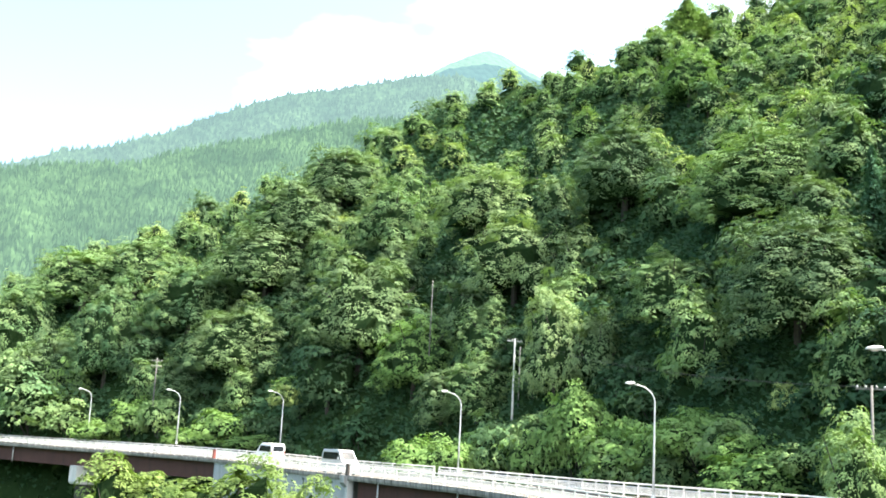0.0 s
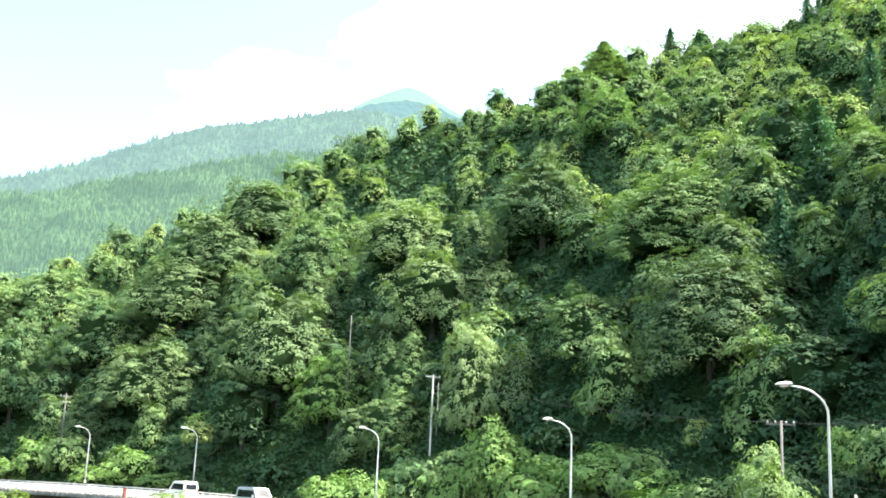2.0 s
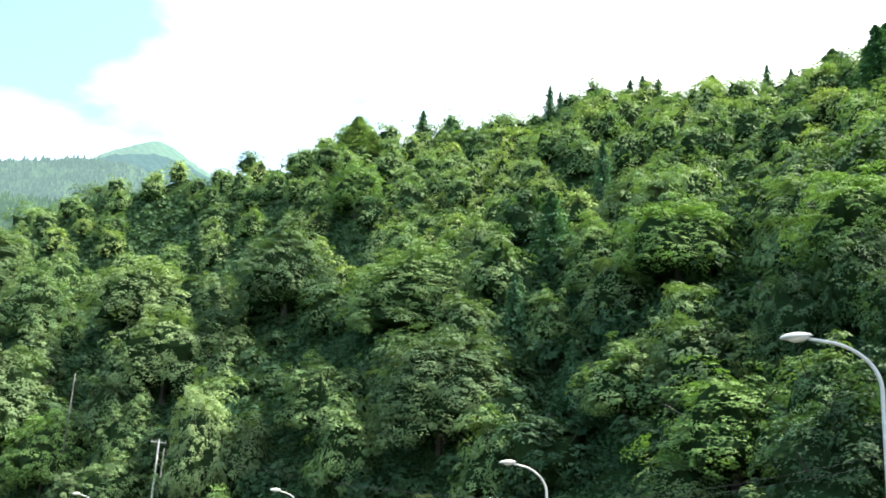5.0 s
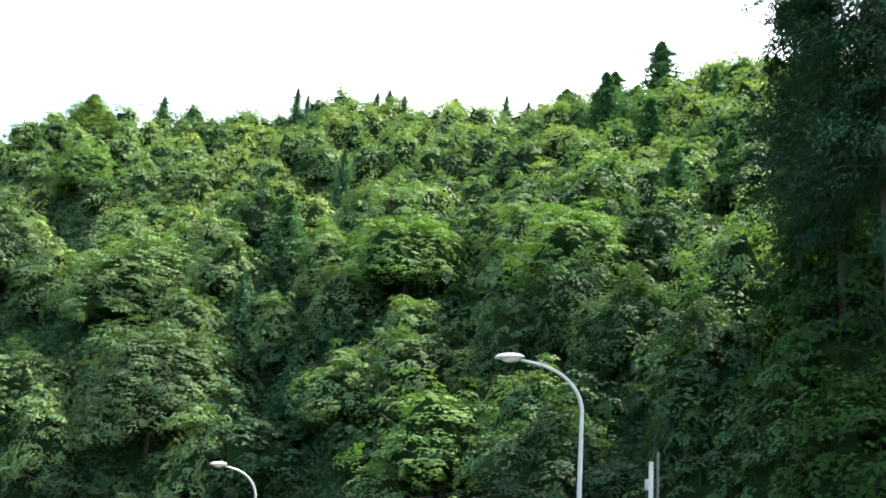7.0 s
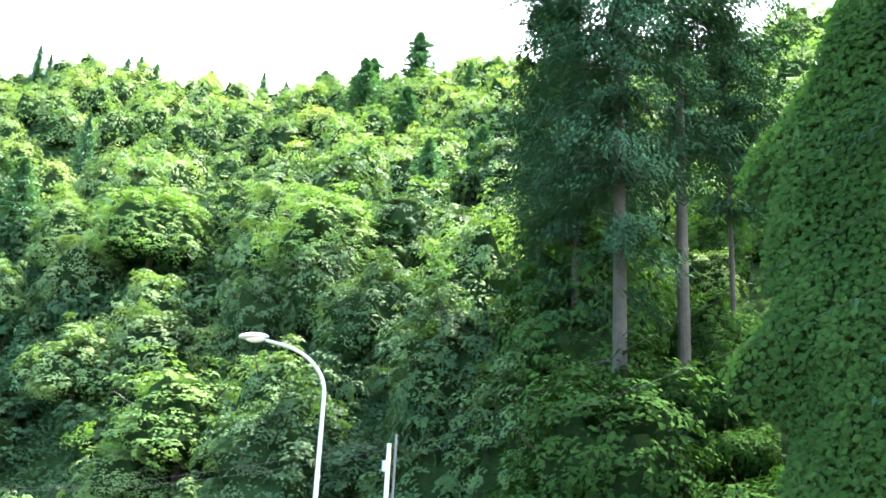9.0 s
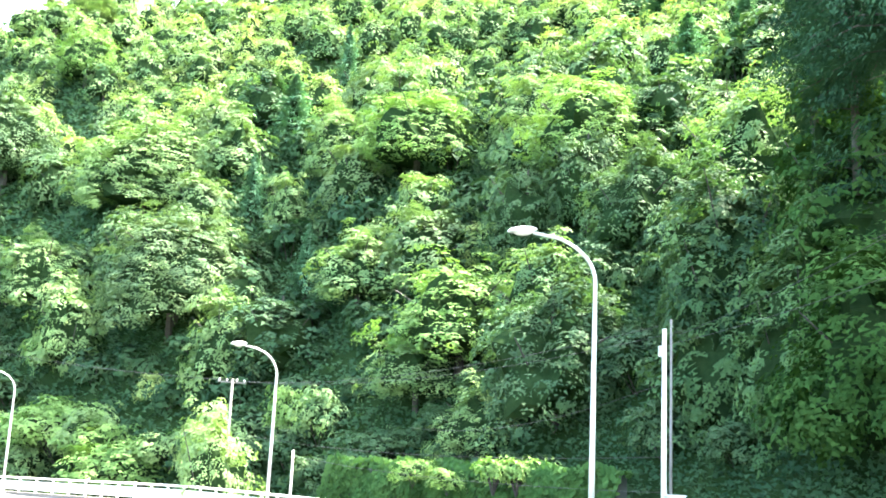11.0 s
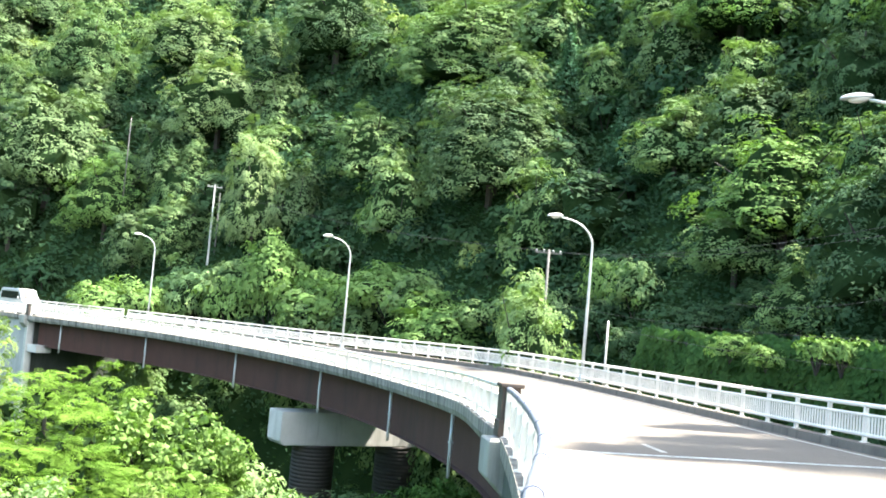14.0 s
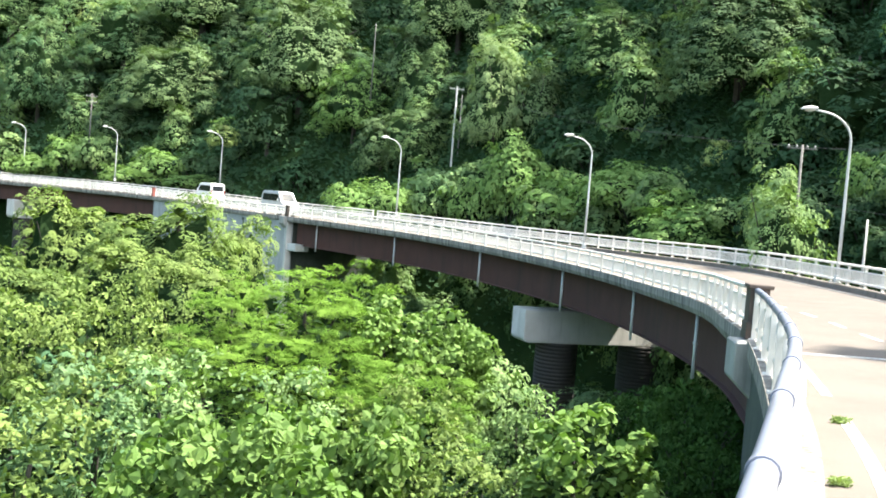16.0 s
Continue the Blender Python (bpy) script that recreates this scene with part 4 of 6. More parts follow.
def conifer(seed, mat, high=12.0, wide=4.6, branches=170, per=10, bare=0.04, size=0.36, label="dark blue-green conifer with a pointed crown", name="conifer_tree"):
    """A pointed conifer: straight trunk and drooping boughs in uneven whorls."""
    rng = np.random.default_rng(seed)
    tree = thing(name, label, "tree", "trees on the hillside")
    part("trunk", tube("trunk", [(0, 0, -1.5), (0, 0, high * 0.5), (0, 0, high * 0.98)], [high * 0.016, high * 0.011, 0.02], CEDAR_BARK, 8), None, tree)
    f = np.linspace(0, 1, branches) ** 0.9
    a = np.arange(branches) * 2.4 + rng.uniform(-0.5, 0.5, branches)
    reach = wide / 2 * ((1 - f) ** 0.95 + 0.03) * rng.uniform(0.45, 1.25, branches) * (1 + 0.16 * np.sin(f * 26 + seed) + 0.14 * np.sin(a * 2 + seed))
    out = np.stack([np.cos(a), np.sin(a), np.zeros(branches)], -1)
    base = np.stack([np.zeros(branches), np.zeros(branches), high * (bare + (1 - bare) * f)], -1)
    at = np.concatenate([base + out * (reach * q)[:, None] + np.array([0, 0, 1]) * (reach * (0.16 * q - 0.42 * q * q))[:, None] for q in (0.38, 0.66, 0.95)])
    v, q = hanging_sprays(at, np.tile(out, (3, 1)), per, size, np.tile(0.05 + reach * 0.26, 3), rng)
    # tapered core in the dark colour, standing for shade between the boughs
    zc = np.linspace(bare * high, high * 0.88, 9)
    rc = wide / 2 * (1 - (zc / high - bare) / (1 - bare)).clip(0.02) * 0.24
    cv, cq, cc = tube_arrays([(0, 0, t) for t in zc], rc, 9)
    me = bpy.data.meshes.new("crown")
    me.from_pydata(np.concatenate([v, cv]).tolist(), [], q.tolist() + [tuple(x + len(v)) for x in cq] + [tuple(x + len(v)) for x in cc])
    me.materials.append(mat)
    me.materials.append(INNER_SHADE)
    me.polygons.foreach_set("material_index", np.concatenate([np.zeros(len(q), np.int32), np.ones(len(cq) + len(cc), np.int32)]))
    part("crown", me, None, tree)
    return tree


def bush(seed, mat, wide=4.0, high=2.6, lobes=12, tufts=120, per=16, size=0.34, label="leafy green bush on the roadside bank", group="bushes on the bank", name="bush", tuft=0.6, core_level=2):
    """A bush: thin stems and a lumpy crown of leaf tufts down to the ground."""
    rng = np.random.default_rng(seed)
    b = thing(name, label, "bush", group)
    tips = [np.array([math.cos(k * 2.4) * wide * 0.3, math.sin(k * 2.4) * wide * 0.3, high * 0.6]) for k in range(5)]
    stems = [([(0, 0, -0.6), c * 0.6, c], [0.05, 0.035, 0.012]) for c in tips]
    part("stem", limb_tubes("stem", stems[0], stems[1:], BARK, 5), None, b)
    part("crown", tuft_crown("crown", high, wide, 0.0, lobes, tufts, per, size, mat, rng, tuft, core_level, 0.58), None, b)
    return b


SMALL = dict(lobes=12, tufts=88, per=19, size=0.35, tuft=0.80, core_level=2)
LARGE = dict(high=16, wide=12.8, lobes=36, tufts=860, per=25, size=0.215, tuft=0.50, core_level=3)
NEAR = dict(lobes=22, tufts=400, per=24, size=0.18, tuft=0.43, core_level=3)
SHADE = dict(lobes=20, tufts=680, per=20, size=0.21, tuft=0.46, core_level=3)
BANK = dict(wide=8.0, high=5.2, lobes=20, tufts=180, per=20, size=0.28, tuft=0.56)
TREES = {
    "m": [slope_tree(11 + k, LEAF_MID) for k in range(4)],
    "o": [slope_tree(21 + k, LEAF_OLIVE, label="dense olive-green broad-leaved tree on the slope", name="oak_tree") for k in range(3)],
    "l": [slope_tree(31 + k, LEAF_LIGHT, label="bright green broad-leaved tree catching the sun", name="maple_tree") for k in range(2)],
    "M": [slope_tree(14 + k, LEAF_MID, label="large broad-leaved tree with a layered green crown on the slope", name="large_tree", **LARGE) for k in range(3)],
    "O": [slope_tree(24 + k, LEAF_OLIVE, label="large olive-green broad-leaved tree on the slope", name="large_tree", **LARGE) for k in range(2)],
    "L": [slope_tree(34, LEAF_FRESH, label="large bright green broad-leaved tree catching the sun", name="large_tree", **LARGE)],
    "sage": [slope_tree(38 + k, LEAF_SAGE, label="large pale sage-green broad-leaved tree on the slope", name="large_tree", **LARGE) for k in range(2)],
    "d": [slope_tree(17 + k, LEAF_DEEP, tufts=150, per=20, size=0.34, label="deep green shaded broad-leaved tree on the slope", name="shaded_tree") for k in range(2)],
    "u": [slope_tree(91 + k, LEAF_MID, label="rounded green tree high on the slope", name="beech_tree", **SMALL) for k in range(4)],
    "y": [slope_tree(95, LEAF_SAGE, label="pale green tree high on the slope", name="chestnut_tree", **SMALL), slope_tree(96, LEAF_LIGHT, label="yellow-green tree high on the slope", name="chestnut_tree", **SMALL)],
    "c": [conifer(41, LEAF_CONIFER), conifer(42, LEAF_CONIFER, wide=3.8), conifer(43, LEAF_CONIFER, wide=5.2)],
    "larch": [conifer(45, LEAF_SAGE, branches=330, per=10, size=0.27, label="pale green feathery larch on the crest", name="larch_tree")],
    "hedge": [bush(83, LEAF_FRESH, 1.9, 1.1, 9, 60, 18, 0.16, "bright clipped hedge on top of the ivy wall", "hedges", "hedge", 0.26, 2)],
    "near": [slope_tree(71 + k, LEAF_MID, label="broad-leaved tree at the foot of the slope", name="foothill_tree", **NEAR) for k in range(2)],
    "nearlight": [slope_tree(75, LEAF_FRESH, label="bright green broad-leaved tree at the foot of the slope", name="foothill_tree", **NEAR)],
    "nearvine": [slope_tree(79, LEAF_SHADE, label="dark green shaded tree at the foot of the slope", name="shade_tree", **SHADE)],
    "shadebush": [bush(80, LEAF_SHADE, 8.0, 5.2, 16, 260, 17, 0.30, "dark green bush in the shade of the cedars", name="shade_bush")],
    "neardeep": [slope_tree(73, LEAF_DEEP, label="deep green tree at the foot of the slope", name="foothill_tree", **NEAR)],
    "darkbush": [bush(82, LEAF_DEEP, label="deep green bush at the foot of the slope", **BANK)],
    "nearbush": [bush(77, LEAF_FRESH, **BANK), bush(78, LEAF_MID, **BANK)],
    "b": [bush(51, LEAF_FRESH, **BANK), bush(52, LEAF_FRESH, **BANK), bush(56, LEAF_MID, **BANK)],
    "v": [bush(57, LEAF_VINE_SHADE, 5.0, 3.4, 8, 46, 13, 0.46, "dark green vine-covered thicket on the slope", "thickets on the slope", "thicket", 0.75, 1), bush(58, LEAF_DEEP, 5.0, 3.2, 8, 46, 13, 0.46, "green thicket on the shaded slope", "thickets on the slope", "thicket", 0.75, 1)],
}
placed = []
used = set()


def plant(kind, x, y, size=1.0, tall=1.0, turn=None, which=None, sink=0.0, z=None, keep=False):
    """Sets a tree of a kind on the ground; size scales its width, tall its height besides."""
    k = len(placed)
    if math.hypot(x, y) < 76 and not keep:
        kind = {"m": "near", "o": "near", "l": "nearlight", "d": "neardeep", "u": "near", "y": "nearlight", "b": "nearbush", "v": "darkbush"}.get(kind, kind)
        # near the cedars their shade is put into the leaf colour: darker kinds
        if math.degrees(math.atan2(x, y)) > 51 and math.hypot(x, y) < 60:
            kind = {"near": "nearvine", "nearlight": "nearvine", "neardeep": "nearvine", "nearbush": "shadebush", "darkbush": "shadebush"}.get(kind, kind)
    which = k if which is None else which
    if kind in ("b", "nearbush", "shadebush", "darkbush"):
        size *= 0.5
    if kind in ("m", "o", "l") and size > 1.15:
        kind, size = kind.upper(), size / 1.6
    src = TREES[kind][which % len(TREES[kind])]
    turn = (k * 137.5) % 360 if turn is None else turn
    z = float(ground_z(x, y)) if z is None else z
    m = pose(x, y, z - sink, 0, 0, turn)
    if src.name in used:
        ob = copy_thing(src, m)
    else:
        ob = src
        used.add(src.name)
        ob.matrix_world = m
    ob.scale = (size, size, size * tall)
    placed.append((x, y, size))
    return ob


plant("o", -13.0, 157.2, 2.62, 0.82)
plant("sage", 8.6, 144.5, 1.22, 0.78, which=0)
plant("sage", 5.0, 166.5, 1.52, 0.58, which=1)
plant("sage", 12.0, 121.0, 0.70, 1.5, which=1)
plant("l", -4.4, 144.7, 1.60, 0.78)
plant("o", -35.3, 178.1, 2.39, 0.66)
plant("m", -47.6, 195.0, 2.36, 0.69)
plant("m", -61.9, 194.7, 1.84, 1.24)
plant("o", -29.2, 199.3, 2.79, 0.67)
plant("o", -34.0, 194.4, 3.00, 0.53)
plant("o", -60.3, 255.6, 2.00, 0.90)
plant("m", -76.8, 222.6, 3.26, 0.49)
plant("m", -87.4, 212.9, 2.23, 1.02)
plant("m", 23.1, 111.3, 1.34, 0.74)
plant("o", 29.9, 91.8, 1.67, 0.79)
plant("m", 32.9, 114.3, 2.14, 0.52)
plant("o", 23.1, 143.1, 2.21, 0.73)
plant("d", -16.8, 154.4, 1.50, 0.96)
plant("m", 3.9, 131.8, 1.19, 0.83)
plant("m", -10.7, 180.6, 1.75, 0.90)
plant("o", -22.7, 205.5, 2.57, 0.60)
plant("m", -16.5, 243.0, 2.19, 0.69)
plant("o", -3.5, 236.7, 2.29, 0.64)
plant("m", -66.0, 221.5, 2.40, 0.66)
plant("o", -72.5, 196.9, 2.32, 0.78)
plant("l", 42.5, 195.4, 1.59, 0.66)
plant("m", 34.4, 180.5, 1.02, 0.78)
plant("m", 90.9, 111.7, 0.95, 0.66)
plant("m", 57.7, 170.0, 1.12, 0.50)
plant("m", 89.6, 117.9, 0.82, 0.56)
plant("m", 71.2, 146.6, 0.90, 0.56)
plant("l", 47.8, 80.9, 1.63, 0.61)
plant("l", 49.0, 58.1, 1.42, 0.63)
plant("o", 30.6, 92.7, 2.03, 0.60)
plant("m", 43.2, 71.7, 0.75, 1.03)
plant("l", 36.4, 55.4, 1.51, 0.57)
plant("m", 40.0, 74.6, 0.76, 0.69)
plant("l", 43.8, 63.3, 0.59, 0.73)
plant("m", 34.6, 115.5, 2.17, 0.52)
plant("c", 38.6, 96.9, 0.85, 0.68)
plant("m", 40.3, 92.3, 0.59, 1.16)
plant("c", 47.0, 107.6, 1.45, 0.5)
plant("c", 56.2, 113.2, 0.9, 0.9)
plant("l", 35.2, 158.6, 1.35, 0.75)
plant("c", 37.8, 81.4, 0.75, 0.7)
plant("l", 44.9, 24.2, 0.49, 1.02)
plant("m", 97.2, 44.7, 1.11, 0.96)
plant("m", 38.4, 21.5, 0.46, 0.90)
plant("m", 35.7, 19.1, 0.39, 0.96)
plant("b", 36.1, 21.5, 0.76, 1.35)
plant("b", 33.7, 17.6, 0.84, 1.10)
plant("c", 81.5, 92.8, 1.62, 0.47)
plant("c", 85.6, 78.3, 1.04, 0.54)
plant("c", 86.3, 75.3, 0.87, 0.52)
plant("c", 77.0, 80.0, 1.54, 0.44)
plant("c", 66.2, 58.7, 1.16, 0.40)
plant("l", 100.7, 44.2, 1.29, 0.95)
plant("m", 59.9, 28.8, 0.74, 1.12)
plant("l", 47.5, 25.6, 0.45, 1.12)
plant("c", 61.9, 61.1, 1.08, 0.49)
plant("b", 22.2, 105.5, 0.90, 1.71)
plant("b", 14.1, 109.0, 2.43, 1.37)
plant("b", 6.7, 118.9, 2.47, 1.27)
plant("b", 22.0, 93.1, 2.78, 0.84)
plant("b", 24.1, 81.6, 2.59, 0.67)
plant("b", 27.5, 72.0, 1.44, 1.63)
plant("b", 31.2, 68.1, 0.98, 1.54)
plant("b", 17.3, 101.3, 2.42, 0.78)
plant("b", -73.7, 194.3, 6.33, 0.80)
plant("b", -33.3, 164.7, 2.56, 0.93)
plant("b", -50.6, 176.5, 2.54, 1.03)
plant("b", -64.5, 187.7, 3.30, 0.73)
plant("b", -38.9, 168.1, 2.63, 0.53)
plant("b", -24.6, 167.3, 1.40, 0.73)
plant("b", 10.7, 115.0, 2.24, 1.15)
plant("b", 19.1, 98.5, 1.94, 1.05)
plant("b", 23.8, 87.1, 1.87, 0.88)
plant("b", 26.7, 77.7, 1.70, 0.78)
plant("b", 16.1, 104.8, 1.91, 1.24)
plant("b", 0.7, 117.8, 1.96, 1.10)
plant("l", 37.6, 56.5, 1.08, 0.66)
plant("m", 34.4, 56.9, 0.97, 0.64)
plant("m", 32.4, 47.1, 0.71, 0.75)
plant("m", 37.9, 72.1, 1.07, 0.66)
plant("b", 5.4, 122.5, 2.54, 0.88)
plant("b", 13.3, 109.0, 1.98, 1.92)
plant("b", 16.7, 101.8, 2.28, 0.82)
plant("b", 22.3, 94.0, 2.14, 0.92)
plant("b", 24.6, 82.8, 2.15, 0.61)
plant("b", 27.7, 72.5, 1.40, 1.47)
plant("b", 31.3, 67.0, 0.97, 1.54)
plant("b", -3.4, 120.9, 2.18, 1.01)
plant("b", 19.7, 94.6, 1.74, 0.90)
plant("b", -2.2, 118.8, 1.97, 0.73)
plant("b", 10.2, 113.6, 2.37, 1.07)
plant("b", 23.2, 89.4, 1.53, 1.34)
plant("b", 17.3, 102.6, 1.58, 1.33)
plant("b", 5.3, 122.0, 2.03, 0.73)
plant("b", -83.2, 206.7, 3.39, 1.47)
plant("b", -70.1, 195.2, 3.44, 1.34)
plant("b", -56.9, 180.4, 2.88, 0.60)
plant("b", -45.2, 173.2, 2.23, 1.30)
plant("b", -27.8, 159.3, 2.91, 0.45)
plant("b", 31.5, 64.1, 1.09, 1.47)


def crest_conifer(bearing, rise, wide, kind="c"):
    """A conifer on the crest of the hill whose tip stands at a bearing and rise from the deck."""
    foot, crest, _ = hill_at(bearing)
    d = crest - 4
    x, y = d * math.sin(math.radians(bearing)), d * math.cos(math.radians(bearing))
    high = max(EYE + d * math.tan(math.radians(rise)) - float(ground_z(x, y)), 4.0)
    wide *= 1.5
    ob = plant(kind, x, y, wide / 4.6, high / 12.0 * 4.6 / wide)
    placed.pop()
    return ob


for b, rise, wide in ((16.0, 24.2, 3.2), (17.6, 23.9, 2.8), (18.7, 23.6, 2.6), (23.3, 25.8, 2.8), (23.9, 25.5, 2.2), (27.9, 26.1, 2.4), (28.6, 26.3, 2.8), (29.5, 26.1, 2.6), (32.5, 26.2, 3.4), (35.5, 26.5, 2.4), (36.8, 26.2, 2.4),
                      (39.0, 27.0, 4.2), (41.8, 27.9, 5.0), (43.1, 27.2, 4.0), (44.45, 29.4, 6.4), (46.1, 27.4, 4.0), (47.6, 28.2, 3.8), (48.9, 28.0, 3.4), (50.4, 28.4, 3.8), (51.3, 28.0, 3.4)):
    crest_conifer(b, rise, wide)
crest_conifer(12.35, 23.6, 8.0, "larch")
crest_conifer(13.2, 22.9, 6.0, "larch")
# sunlit leaves behind the cedars
for b, d, size, tall in ((57.9, 61.5, 0.62, 1.0), (60.9, 61.0, 0.6, 1.1), (58.2, 50.0, 0.42, 1.0), (61.0, 49.0, 0.4, 1.0)):
    plant("nearlight", d * math.sin(math.radians(b)), d * math.cos(math.radians(b)), size, tall, keep=True)
# small bright trees that stand out before the dark slope
for b, d, rise, size, tall in ((-8.5, 153.0, 3.15, 0.62, 0.7), (12.2, 108.0, 6.2, 0.40, 1.1), (17.5, 92.0, 4.6, 0.34, 1.0)):
    plant("l", d * math.sin(math.radians(b)), d * math.cos(math.radians(b)), size, tall, z=EYE + d * math.tan(math.radians(rise)) - 10.0 * size * tall, keep=True)
# a shrubby tree that hides the foot of a pole beside the road
plant("near", 23.2, 60.6, 0.82, 1.60, keep=True)
# lit shrubs and a clipped hedge over the ivy wall
for b, d, rise, size in ((31.2, 51.0, 0.7, 0.55), (33.0, 49.5, 0.25, 0.5)):
    plant("nearbush", d * math.sin(math.radians(b)), d * math.cos(math.radians(b)), size, 1.0, which=0, z=EYE + d * math.tan(math.radians(rise)) - 2.6 * size, keep=True)
for b in (35.4, 36.6, 37.8):
    plant("hedge", 46.5 * math.sin(math.radians(b)), 46.5 * math.cos(math.radians(b)), 1.0, 1.0, turn=-b, z=1.55, keep=True)


# shaded hollows in the wood where no tall tree stands: bearing, rise, half width and half height in degrees
HOLLOWS = [(7.8, 14.0, 2.1, 4.0), (-5.5, 4.2, 3.5, 1.8), (12.3, 17.2, 1.5, 1.1), (-0.4, 10.1, 1.1, 3.2), (-8.8, 9.8, 1.8, 1.7), (9.6, 8.2, 2.4, 1.4), (19.1, 15.7, 2.1, 1.3), (25.8, 13.4, 2.3, 1.7), (17.0, 9.9, 2.4, 1.1), (4.2, 15.8, 0.8, 1.1), (34.1, 16.2, 1.4, 2.6), (25.2, 13.4, 1.8, 1.1), (40.2, 17.8, 2.3, 1.3), (41.7, 13.7, 1.8, 3.2), (22.7, 17.4, 1.2, 1.1), (13.8, 12.1, 2.7, 1.4), (25.6, 14.2, 1.2, 1.7), (38.6, 18.4, 2.1, 1.7), (-13.7, 6.6, 1.8, 1.4), (-3.5, 8.7, 1.2, 1.7)]


def fill_hill():
    """Trees between those set one by one, at random but never crowding; smaller and closer high up, thickets low down."""
    rng = np.random.default_rng(5)

    def spread(count, tries, low, high, gap, choose, b0=-27, b1=76, sink=1.2):
        n = 0
        for _ in range(tries):
            if n >= count:
                return
            b = rng.uniform(b0, b1)
            foot, crest, _ = hill_at(b)
            f = rng.uniform(low, high)
            d = foot + (crest - foot) * f
            if b1 > 60 and rng.uniform() > d / 230:
                continue
            x, y = d * math.sin(math.radians(b)), d * math.cos(math.radians(b))
            near = min((math.hypot(x - px, y - py) / (0.5 + 0.5 * s) for px, py, s in placed), default=99)
            if near < gap:
                continue
            kind, s = choose(rng)
            rise = math.degrees(math.atan2(float(ground_z(x, y)) + 5.0 * s - EYE, d))
            if kind != "v" and any(((b - hb) / hw) ** 2 + ((rise - hr) / hh) ** 2 < 1 for hb, hr, hw, hh in HOLLOWS):
                continue
            plant(kind, x, y, s, rng.uniform(0.78, 1.04) if kind in ("u", "y") else rng.uniform(0.85, 1.15), sink=sink * s)
            n += 1

    def big(rng):
        r = rng.uniform()
        return ("d" if r < 0.5 else "m" if r < 0.78 else "o"), rng.uniform(0.85, 1.2)

    def small(rng):
        r = rng.uniform()
        return ("u" if r < 0.55 else "y"), rng.uniform(0.65, 1.0)

    spread(118, 4000, 0.06, 0.5, 5.4, big)
    spread(310, 9000, 0.42, 1.02, 4.3, small)
    spread(90, 5000, 0.5, 1.0, 3.2, small, 14, 50)
    spread(185, 9000, 0.0, 0.5, 2.7, lambda rng: ("v", rng.uniform(0.8, 1.5)), sink=0.3)
    spread(70, 3000, 0.0, 0.3, 2.4, lambda rng: ("v", rng.uniform(0.7, 1.3)), 4, 52, 0.3)
    # trees beyond the view on the right, added to block sun
    spread(26, 900, 0.05, 0.6, 7.0, big, 77, 104)


fill_hill()


def undergrowth():
    """Vines and low plants that cover the slope and the bank between the trees."""
    rng = np.random.default_rng(8)
    for n, low, high, power, b0, b1 in ((75000, 0.86, 1.75, 1.0, -12, 60), (50000, 0.9, None, 1.2, -27, 76)):
        b = rng.uniform(b0, b1, n)
        foot, crest, rise = hill_at(b)
        far = crest if high is None else foot * high
        d = foot * low + (far - foot * low) * rng.uniform(0, 1, n) ** power
        a = np.radians(b)
        x, y = d * np.sin(a), d * np.cos(a)
        heap = (1 + np.sin(x * 0.9 + 2 * np.sin(y * 0.35)) * np.sin(y * 0.8 + 2 * np.sin(x * 0.3))) * 0.55
        z = ground_z(x, y) + heap * rng.uniform(0.3, 1, n) + rng.uniform(0, 0.35, n)
        N = unit(np.stack([-np.sin(a) * 0.6, -np.cos(a) * 0.6, np.full(n, 0.8)], -1) + rng.normal(size=(n, 3)) * 0.5)
        v, f = leaves(np.stack([x, y, z], -1), N, np.clip(d * 0.0048, 0.22, 0.85), rng, 0.9, sprig=True)
        tagged(new("undergrowth", from_arrays("undergrowth", v, f, LEAF_VINE_SHADE)), "dense dark green vines and undergrowth on the slope", "undergrowth", kind="stuff")


undergrowth()

# ---- trees and tangles in the gorge beside the bridge ----
def gorge_plant(src, bearing, rise, d, wide, high, base_w, base_h, turn):
    """Puts a plant so that its top stands at a bearing and rise from the deck, rooted below."""
    a = math.radians(bearing)
    x, y = d * math.sin(a), d * math.cos(a)
    top = EYE + d * math.tan(math.radians(rise))
    m = pose(x, y, top - high, 0, 0, turn)
    if src.name in used:
        ob = copy_thing(src, m)
    else:
        ob = src
        used.add(src.name)
        ob.matrix_world = m
    ob.scale = (wide / base_w, wide / base_w, high / base_h)
    return ob


ROADSIDE = slope_tree(66, LEAF_DUSK, 16, 7.5, 30, 430, 34, 0.21, 0.48, 0.0, "large dusky green tree at the foot of the slope", "roadside_tree", "trees by the road", 3, 0.5, 0.1)
gorge_plant(ROADSIDE, 47.6, 17.4, 47, 7.6, 16.5, 7.5, 16, 40)
gorge_plant(ROADSIDE, 51.2, 15.0, 42, 5.5, 13.0, 7.5, 16, 160)
GORGE = "trees in the gorge"
FINE = broadleaf(61, LEAF_FEATHER, 9, 7, 84, 40, 0.46, 0.26, 0.12, "fine-leaved feathery bright green tree below the bridge", "gorge_tree", group=GORGE, feathery=True)
MAPLE = slope_tree(62, LEAF_MAPLE, 10, 6.5, 24, 330, 30, 0.18, 0.40, 0.05, "light green maple-like tree in the gorge", "gorge_tree", GORGE, 3, 0.5, -0.1)
KUDZU = broadleaf(63, LEAF_KUDZU, 5, 4.5, 42, 150, 0.17, 0.75, 0.05, "mound of broad-leaved kudzu vine over a tree", "vine_mound", group="vine mounds in the gorge", aspect=0.85)
